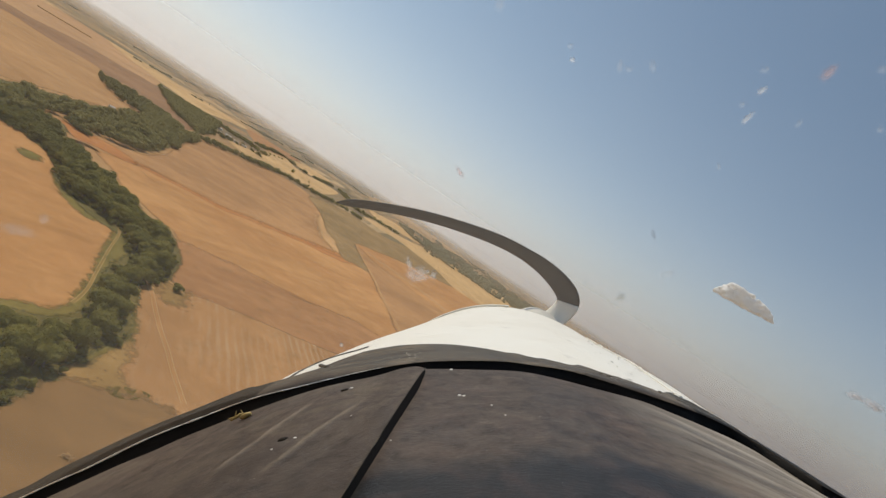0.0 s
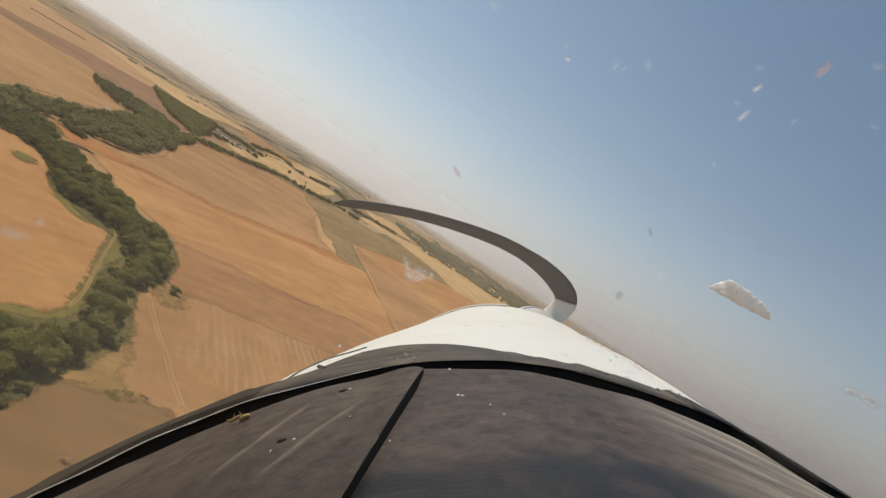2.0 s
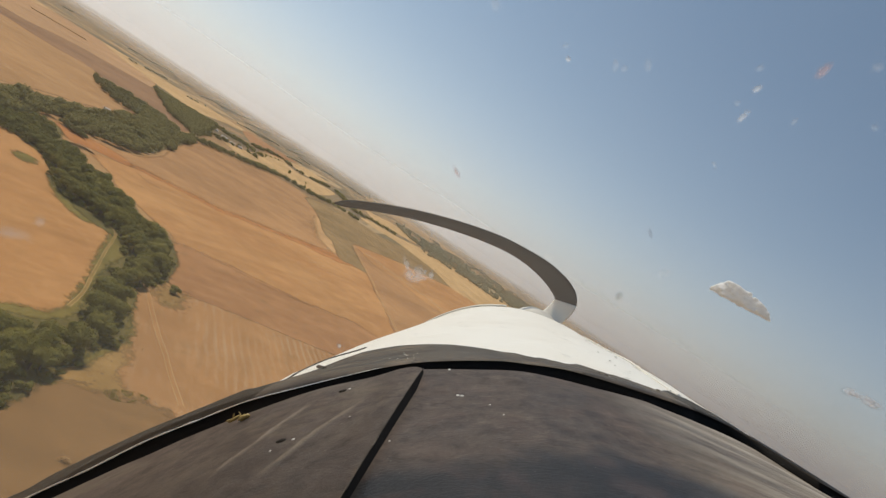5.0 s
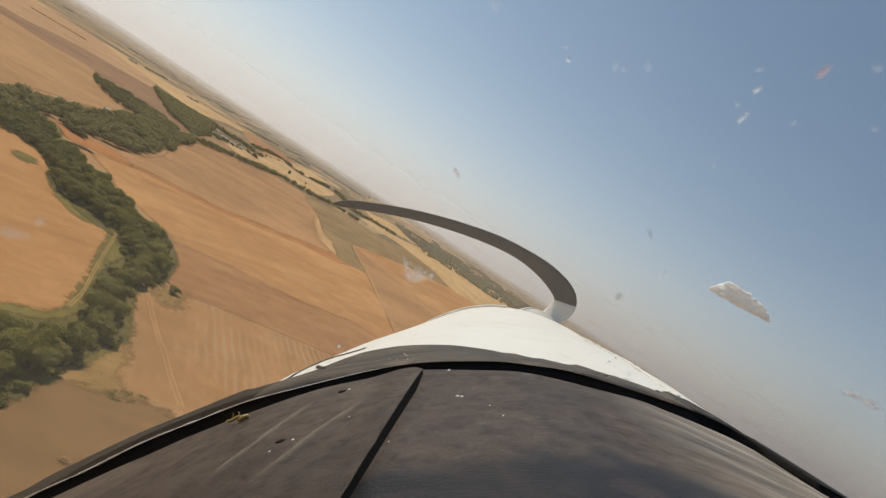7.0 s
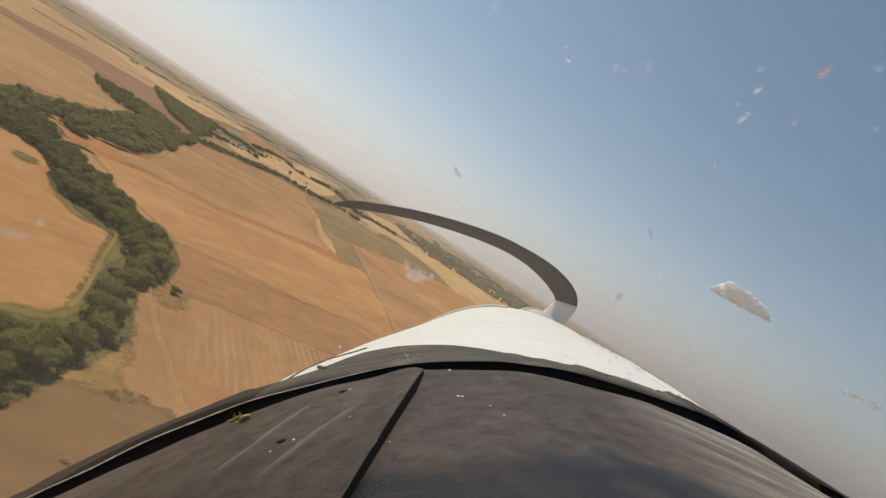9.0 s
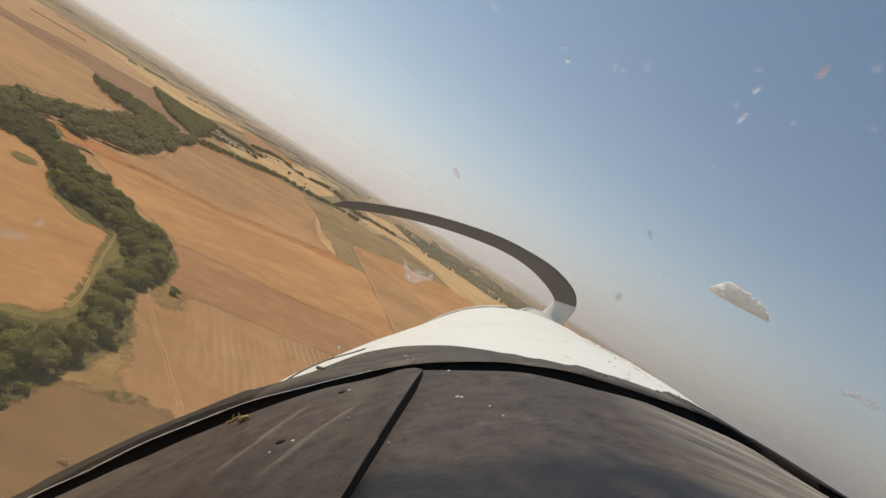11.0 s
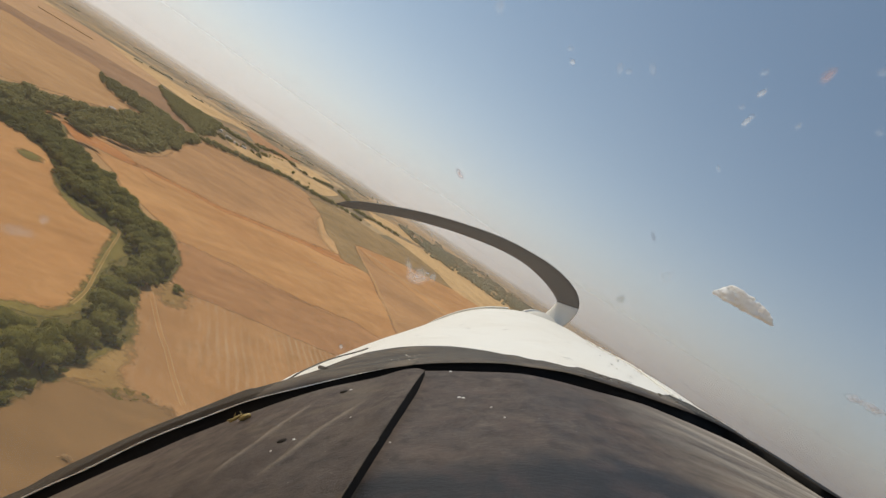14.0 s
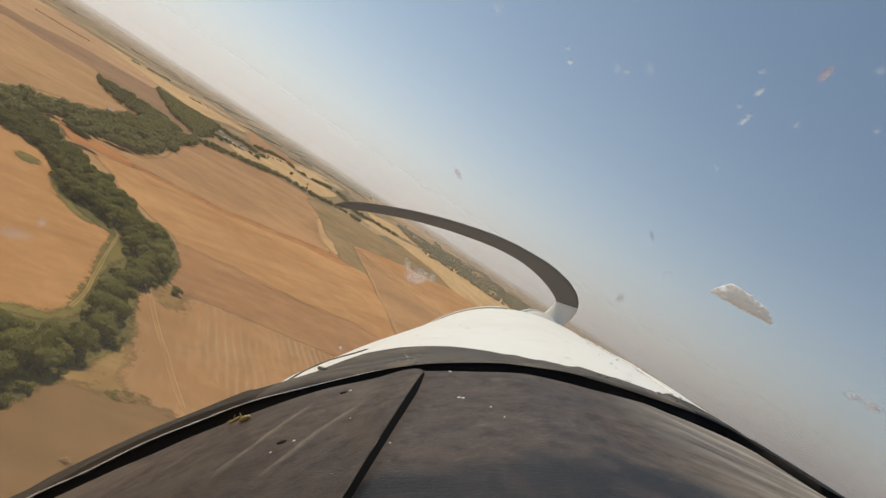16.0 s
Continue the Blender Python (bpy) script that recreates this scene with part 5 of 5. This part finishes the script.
# a ragged bead of flaking white paint along the shoulder of the cowling
bead = rounded([skin(y, w, -0.0004) for y, w in ((1.2, 0.222), (1.0, 0.243), (0.85, 0.26), (0.74, 0.262), (0.66, 0.261), (0.60, 0.258))], False, 14)
part("flaking_bead", tube(bead, 0.0016, 8, lambda f: max(0.25, 0.7 + 0.5 * f + 1.3 * noise.noise((f * 38, 4, 0)) + 0.5 * noise.noise((f * 90, 9, 0)))), WHITE, cowl, "ragged bead of flaking white paint")
STRIPE = [(0.552, -0.178), (0.596, -0.18), (0.646, -0.18), (0.69, -0.178), (0.696, -0.162), (0.694, -0.144), (0.71, -0.132)]
part("pinstripe", tube(rounded([skin(y, s, 0.0002) for y, s in STRIPE], False, 4), 0.0011), DECK, cowl, "thin grey stripe on the white paint")
TAPE = [(0.6, -0.158), (0.564, -0.142)]
part("tape", tube(rounded([skin(y, s, 0.0) for y, s in TAPE], False, 4), 0.0022), DECK, cowl, "grey smudge across the white paint")

# inner edge of the deck: its highlight built as a bright tube, and the dark wall below it
worn = [p + Vector((0, -0.0012, 0.0003)) for p in EDGE[8:105]]
part("rim_edge", tube(worn, 0.0010, 6, lambda f: (0.75 + 0.6 * noise.noise((f * 31, 1, 0))) * (1.0 - 0.9 * f ** 3)), HIGHLIGHT_METAL, aircraft, "bright tube built as the highlight of the canopy rim")
rows = [[p + Vector((0, 0.0015 - d * 0.1, -d)) for p in EDGE[8:218]] for d in (0.0, 0.012, 0.03, 0.06)]
part("rim_wall", sheet(rows, 0.002), GAP_BLACK, aircraft, "dark inner face of the canopy rim")


FRONT = 0.476      # front edge of the black covers, ahead of the seat
FOLDS = (((-0.1375, 0.3226), (-0.1288, 0.3527), (-0.1212, 0.3886), (-0.1076, 0.4256)), ((-0.0997, 0.2991), (-0.0945, 0.3136), (-0.0835, 0.3523), (-0.0623, 0.3976)))


def fold(x, y):
    """Height of the soft creases pressed into the cover."""
    h = 0.0
    for line in FOLDS:
        mid = float(np.interp(y, [p[1] for p in line], [p[0] for p in line]))
        ends = min(1.0, max(0.0, (y - line[0][1] + 0.01) / 0.02)) * min(1.0, max(0.0, (line[-1][1] + 0.012 - y) / 0.03))
        h += math.exp(-((x - mid) / 0.0021) ** 2) * ends * (0.7 + 0.45 * noise.noise((y * 26, mid * 9, 3)))
    return h


def cover_point(y, x, slope, lift=0.0):
    back = FRONT - y
    return Vector((x, y, FRONT * slope(x / FRONT) + lift - 0.03 * back * back + 0.0006 * noise.noise((x * 14, y * 14, 4)) + (0.0015 * fold(x, y) if x < -0.03 else 0.0)))


def seam(y):
    return -0.0155 + (y - FRONT) * 0.128


def front_cut(x, edge):
    """Front edge of the cover, with a rounded corner at the seam."""
    near = max(0.0, 1 - (edge - x) / 0.012)
    return FRONT - 0.010 * near * near


rows = []
for i in range(71):
    y = 0.06 + (FRONT - 0.06) * i / 70
    rows.append([cover_point(y if i < 70 else front_cut(x, seam(y)), x, left_slope) for x in [-0.46 + (seam(y) + 0.46) * j / 130 for j in range(131)]])
left_cover = part("cover_panel", sheet(rows), COVER, aircraft, "dusty black cover panel, overlapping the other")
worn = left_cover.data.attributes.new("fold", "FLOAT", "POINT")
for k, v in enumerate(left_cover.data.vertices):
    worn.data[k].value = fold(v.co.x, v.co.y)
rows = []
for i in range(36):
    y = 0.06 + (FRONT - 0.001 - 0.06) * i / 35
    rows.append([cover_point(y, x, right_slope, -0.0008 - 0.0072 * max(0.0, 1 - max(0.0, x - seam(y) - 0.006) / 0.12) * min(1.0, (FRONT - y) / 0.05 + 0.1)) for x in [seam(y) - 0.003 + (0.463 - seam(y)) * j / 90 for j in range(91)]])
right_cover = part("cover_panel", sheet(rows), COVER_GLOSSY, aircraft, "dusty black cover panel with a soft sheen")
# side of the upper panel, painted black for the shadow in the seam
rows = [[cover_point(0.06 + (FRONT - 0.07) * i / 30, seam(0.06 + (FRONT - 0.07) * i / 30) + 0.0003 + d, left_slope, -h) for i in range(31)] for d, h in ((0.0, 0.0), (0.0004, 0.005), (0.0008, 0.011))]
part("seam_edge", sheet(rows), GAP_BLACK, left_cover, "black side of the overlapping panel, seam shadow in its colour", False)
# highlight along the panel's edge, built as a thin grey tube
worn = [cover_point(y, seam(y) - 0.0002, left_slope, 0.0001) for y in [0.08 + (FRONT - 0.1) * i / 60 for i in range(61)]]
part("worn_edge", tube(worn, 0.0006, 6, lambda f: 0.7 + 0.5 * noise.noise((f * 23, 8, 0))), DECK, left_cover, "grey tube built as the highlight of the overlapping panel")

# cockpit tub behind and below the cover
rows = []
for y in (0.66, 0.5, 0.2, -0.2, -0.6, -0.95):
    row = []
    for a in range(0, 181, 12):
        c = math.cos(radians(a))
        row.append(Vector((0.0 + 0.452 * c * (0.98 if y > 0.6 else 1 if y > -0.5 else 0.9), y, -0.29 - 0.42 * math.sin(radians(a)))))
    rows.append(row)
part("fuselage", sheet(rows, 0.004), WHITE, aircraft, "white fuselage side")
bm = bmesh.new()
vs = [bm.verts.new((0.45 * math.cos(radians(a)), -0.95, -0.29 + 0.45 * math.sin(radians(a)))) for a in range(0, 360, 15)]
bm.faces.new(vs)
part("rear_bulkhead", bm, SHELL, aircraft, "grey cockpit bulkhead", False)


# canopy
def canopy_point(t, v):
    """t across from -1 to 1, v from the rim back over the seat."""
    p = skin(0.5, t * 0.46, 0.0)
    lift = 0.52 * (1 - t * t) ** 0.55
    q = math.sin(min(1.0, v / 0.8) * math.pi / 2)
    return Vector((p.x, 0.503 - 1.45 * v, p.z + lift * q + 0.001))


wide = [math.sin(radians(a)) for a in range(-90, 91, 5)]
rows = [[canopy_point(t, i / 30) for t in wide] for i in range(31)]
bm = sheet(rows)
from mathutils.bvhtree import BVHTree
pane = BVHTree.FromBMesh(bm)
canopy = part("canopy", bm, PERSPEX, aircraft, "clear dusty canopy with dried insect marks")
canopy.visible_shadow = False


def flake(u, v, length, width, turn, material, name, label, ragged=0.5, seed=0):
    """A dried mark on the canopy, seen from the seat at the slopes u (right) and v (up)."""
    rng = random.Random(seed)
    way = Vector((u, 1, v)).normalized()
    p, n, _, d = pane.ray_cast(Vector((0, 0, 0)), way)
    one, up = Vector((1, 0, 0)), Vector((0, 0, 1))
    a = radians(turn)
    e, f = one * math.cos(a) + up * math.sin(a), up * math.cos(a) - one * math.sin(a)
    bm = bmesh.new()
    rim, m = [], 20
    for i in range(m):
        w = math.tau * i / m
        r = 1 + rng.uniform(-ragged, ragged)
        rim.append(bm.verts.new(p - way * 0.003 + e * math.cos(w) * length * d * r + f * math.sin(w) * width * d * r))
    rings = [rim]
    for k in (0.78, 0.55, 0.3):
        rings.append([bm.verts.new(q.co.lerp(p - way * 0.0036, 1 - k)) for q in rim])
    top = bm.verts.new(p - way * 0.0036)
    for a, b in zip(rings, rings[1:]):
        for i in range(m):
            bm.faces.new((a[i], a[(i + 1) % m], b[(i + 1) % m], b[i]))
    for i in range(m):
        bm.faces.new((rings[-1][i], rings[-1][(i + 1) % m], top))
    ob = part(name, bm, material, canopy, label)
    edge = ob.data.attributes.new("reach", "FLOAT", "POINT")
    for k, value in enumerate((0.0, 0.28, 0.68, 0.94)):
        for i in range(m):
            edge.data[k * m + i].value = value
    edge.data[4 * m].value = 1.0
    return ob


MARKS = (
    (0.241, 0.358, 0.005, 0.005, 20, CRUST), (0.237, 0.384, 0.006, 0.005, 0, SMEAR), (0.331, 0.346, 0.006, 0.010, -10, SMEAR),
    (0.348, 0.340, 0.007, 0.005, 0, SMEAR), (0.393, 0.346, 0.007, 0.010, 0, SMEAR), (0.605, 0.340, 0.008, 0.005, 20, SMEAR),
    (0.600, 0.301, 0.010, 0.0045, 35, CRUST), (0.571, 0.247, 0.012, 0.0045, 42, CRUST), (0.582, 0.257, 0.006, 0.004, 20, SMEAR),
    (0.726, 0.335, 0.017, 0.0065, 42, RED_SMEAR), (0.670, 0.239, 0.008, 0.004, 45, SMEAR), (0.103, 0.463, 0.009, 0.012, 0, SMEAR),
    (0.029, 0.144, 0.012, 0.0045, -60, RED_SMEAR), (0.396, 0.027, 0.004, 0.009, 15, DARK_SMEAR), (0.830, 0.342, 0.010, 0.006, 20, SMEAR),
    (0.823, 0.227, 0.006, 0.005, 20, SMEAR), (0.518, 0.157, 0.004, 0.006, 20, SMEAR), (0.267, -0.064, 0.003, 0.004, 20, SMEAR),
    (0.422, -0.048, 0.013, 0.008, 10, SMEAR), (0.562, 0.274, 0.006, 0.005, 10, SMEAR), (-0.759, 0.053, 0.009, 0.007, 0, SMEAR),
    (-0.812, 0.032, 0.030, 0.008, -12, SMEAR), (-0.194, -0.184, 0.004, 0.004, 0, CRUST), (0.336, -0.091, 0.009, 0.006, 40, DARK_SMEAR))
for i, (u, v, a, b, turn, mat) in enumerate(MARKS):
    flake(u, v, a * 1.3, b * 1.5, turn, mat, "dried_mark", "dried mark on the canopy", 0.1, i)
# a pale splash of soft lobes with a few rays
for i, (u, v, a, b, turn) in enumerate(((-0.066, -0.030, 0.022, 0.008, 105), (-0.062, -0.048, 0.016, 0.013, 120), (-0.046, -0.056, 0.026, 0.011, 5),
                                        (-0.044, -0.044, 0.020, 0.014, 160), (-0.020, -0.050, 0.012, 0.010, 60), (-0.031, -0.044, 0.005, 0.004, 0))):
    flake(u, v, a, b, turn, SPLASH, "dried_mark", "pale splash on the canopy", 0.22, 200 + i)

# propeller at rest
HUB = Vector((0.2404, 1.46, -0.2309))
bm = bmesh.new()
prof = ((0.0, 0.16), (0.023, 0.155), (0.044, 0.135), (0.061, 0.10), (0.070, 0.05), (0.071, 0.0))
rings = []
for r, y in prof:
    rings.append([bm.verts.new((r * math.cos(math.tau * j / 24), y - 0.06, r * math.sin(math.tau * j / 24))) for j in range(24)] if r else [bm.verts.new((0, y - 0.06, 0))])
for j in range(24):
    bm.faces.new((rings[0][0], rings[1][j], rings[1][(j + 1) % 24]))
    for a, b in zip(rings[1:], rings[2:]):
        bm.faces.new((a[j], b[j], b[(j + 1) % 24], a[(j + 1) % 24]))
bm.faces.new(rings[-1])
bmesh.ops.recalc_face_normals(bm, faces=bm.faces)
propeller = part("propeller", bm, WHITE, aircraft, "two-bladed dark propeller with white spinner")
propeller.location = HUB


SWEEP = ((0.000, 0.000), (0.078, 0.050), (0.102, 0.097), (0.047, 0.169), (-0.054, 0.236), (-0.179, 0.286), (-0.320, 0.326), (-0.460, 0.351), (-0.538, 0.357))


def blade_skin(first, last):
    """A stretch of the swept blade: the chord narrows and untwists towards the tip."""
    bm = bmesh.new()
    line = rounded(SWEEP, False, 6)
    rings = []
    for i, p in enumerate(line):
        t = i / (len(line) - 1)
        if not first <= t <= last:
            continue
        way = (line[min(i + 1, len(line) - 1)] - line[max(i - 1, 0)]).normalized()
        across = Vector((-way.y, way.x))
        chord = 0.054 + 0.018 * math.sin(min(1.0, t * 2.2) * math.pi) - 0.034 * t
        chord *= 1.0 if t < 0.9 else max(0.2, 1 - ((t - 0.9) / 0.1) ** 2)
        thick, a = chord * (0.18 - 0.08 * t), radians(35 - 22 * t)
        ring = []
        for j in range(12):
            w = math.tau * j / 12
            cx, cy = math.cos(w) * chord / 2, math.sin(w) * thick / 2
            flat, deep = cx * math.cos(a) - cy * math.sin(a), cx * math.sin(a) + cy * math.cos(a)
            ring.append(bm.verts.new((p.x + across.x * flat, deep, p.y + across.y * flat)))
        rings.append(ring)
    for a, b in zip(rings, rings[1:]):
        for j in range(12):
            bm.faces.new((a[j], a[(j + 1) % 12], b[(j + 1) % 12], b[j]))
    bm.faces.new(rings[0])
    bm.faces.new(rings[-1])
    bmesh.ops.recalc_face_normals(bm, faces=bm.faces)
    return bm


def blade(turn):
    for name, first, last, material, label in (("blade_cuff", 0.0, 0.21, WHITE, "white painted blade root"), ("blade", 0.20, 1.0, BLADE, "dark grey swept propeller blade")):
        part(name, blade_skin(first, last), material, propeller, label).matrix_basis = pose(0, 0, 0, 0, turn, 0)


blade(0.0)
blade(180.0)

# small things on the cover
shelf = [BVHTree.FromObject(o, bpy.context.evaluated_depsgraph_get()) for o in (left_cover, right_cover)]


def on_cover(u, v):
    """The spot on the cover seen from the seat at the slopes u and v, and its normal."""
    way = Vector((u, 1, v)).normalized()
    best = None
    for tree in shelf:
        p, n, _, d = tree.ray_cast(Vector((0, 0, 0)), way)
        if p is not None and (best is None or d < best[2]):
            best = (p, n if n.z > 0 else -n, d)
    return best


def dome(p, n, r, h, name, material, parent, label):
    bm = bmesh.new()
    one = n.orthogonal().normalized()
    two = n.cross(one)
    rings = []
    for k, (f, g) in enumerate(((1.0, 0.0), (0.95, 0.5), (0.7, 0.85), (0.3, 1.0))):
        rings.append([bm.verts.new(p + (one * math.cos(math.tau * j / 12) + two * math.sin(math.tau * j / 12)) * r * f + n * h * g) for j in range(12)])
    for a, b in zip(rings, rings[1:]):
        for j in range(12):
            bm.faces.new((a[j], a[(j + 1) % 12], b[(j + 1) % 12], b[j]))
    bm.faces.new(rings[-1])
    return part(name, bm, material, parent, label)


for u, v in ((-0.305, -0.364), (-0.188, -0.270)):
    p, n, _ = on_cover(u, v)
    dome(p, n, 0.0034, 0.0010, "screw", RAIL, left_cover, "flat black screw head")
rng = random.Random(31)
SPECKS = [(-0.282, -0.361, 0.0014), (-0.175, -0.266, 0.0018), (0.014, -0.230, 0.0017), (0.030, -0.279, 0.0019), (0.038, -0.280, 0.0018), (0.091, -0.297, 0.001),
          (0.117, -0.316, 0.0009), (-0.326, -0.383, 0.001), (-0.175, -0.318, 0.0007), (-0.10, -0.365, 0.0009)]
SPECKS += [(rng.uniform(-0.4, 0.5), rng.uniform(-0.46, -0.29), rng.uniform(0.0001, 0.00026)) for _ in range(46)]
for u, v, r in SPECKS:
    spot = on_cover(u, v)
    if spot:
        dome(spot[0], spot[1], r * 0.8, r * 0.35, "paint_speck", FLAKE, right_cover if u > -0.03 else left_cover, "")

# a dead straw-coloured insect caught on the rim
p, n, _ = on_cover(-0.386, -0.328)
bm = bmesh.new()
for k, (dx, dz, length, fat, tilt) in enumerate(((0.004, 0.002, 0.005, 0.0024, 25), (-0.003, 0.001, 0.007, 0.0014, 32), (0.0075, 0.0035, 0.0025, 0.002, 0), (-0.007, 0.0, 0.004, 0.0008, 20), (0.002, 0.0045, 0.0035, 0.0005, -60), (-0.004, 0.003, 0.003, 0.0005, 75), (0.006, 0.001, 0.003, 0.0006, 50))):
    made = bmesh.ops.create_icosphere(bm, subdivisions=2, radius=1.0)["verts"]
    turn = pose(0, 0, 0, 0, -tilt, 0)
    for v in made:
        q = Vector((v.co.x * length, v.co.y * fat, v.co.z * fat)) * (1 + 0.25 * noise.noise(v.co * 3 + Vector((k, 0, 0))))
        v.co = p + turn @ q + Vector((dx, 0, dz + 0.0019))
insect_body = part("dry_husk", bm, INSECT, aircraft, "dead straw-coloured insect caught under the rim")

# chips and dried specks on the nose paint
rng = random.Random(77)
for i in range(46):
    y, s = (rng.uniform(0.60, 0.95), rng.uniform(0.19, 0.27)) if i < 26 else (rng.uniform(0.62, 1.15), rng.uniform(-0.06, 0.22))
    if abs(s) > reach(y):
        continue
    p, e, f = skin(y, s, 0.0007), skin(y + 0.01, s, 0.0007), skin(y, s + 0.01, 0.0007)
    n = (f - p).cross(e - p).normalized()
    r = rng.uniform(0.0012, 0.0028) if i < 23 else rng.uniform(0.0006, 0.0014)
    dome(p, n if n.z > 0 else -n, r, r * (0.7 if i < 26 else 0.25), "paint_chip", WHITE if i < 23 else DECK, cowl, "")

# flakes of old paint and dirt on the grey deck
for i in range(34):
    if i < 14:
        y, s, mat = rng.uniform(0.535, 0.575), rng.uniform(-0.075, -0.045), FLAKE
    else:
        s, mat = rng.uniform(0.10, 0.38), DECK if i % 3 else FLAKE
        y = 0.512 + (0.04 + 0.16 * max(0.0, s - 0.24)) * rng.random()
    p, e, f = skin(y, s), skin(y + 0.01, s), skin(y, s + 0.01)
    n = (f - p).cross(e - p).normalized()
    r = rng.uniform(0.0003, 0.0008) if mat is FLAKE else rng.uniform(0.001, 0.0024)
    dome(p, n if n.z > 0 else -n, r, r * 0.6, "paint_chip", mat, aircraft, "")
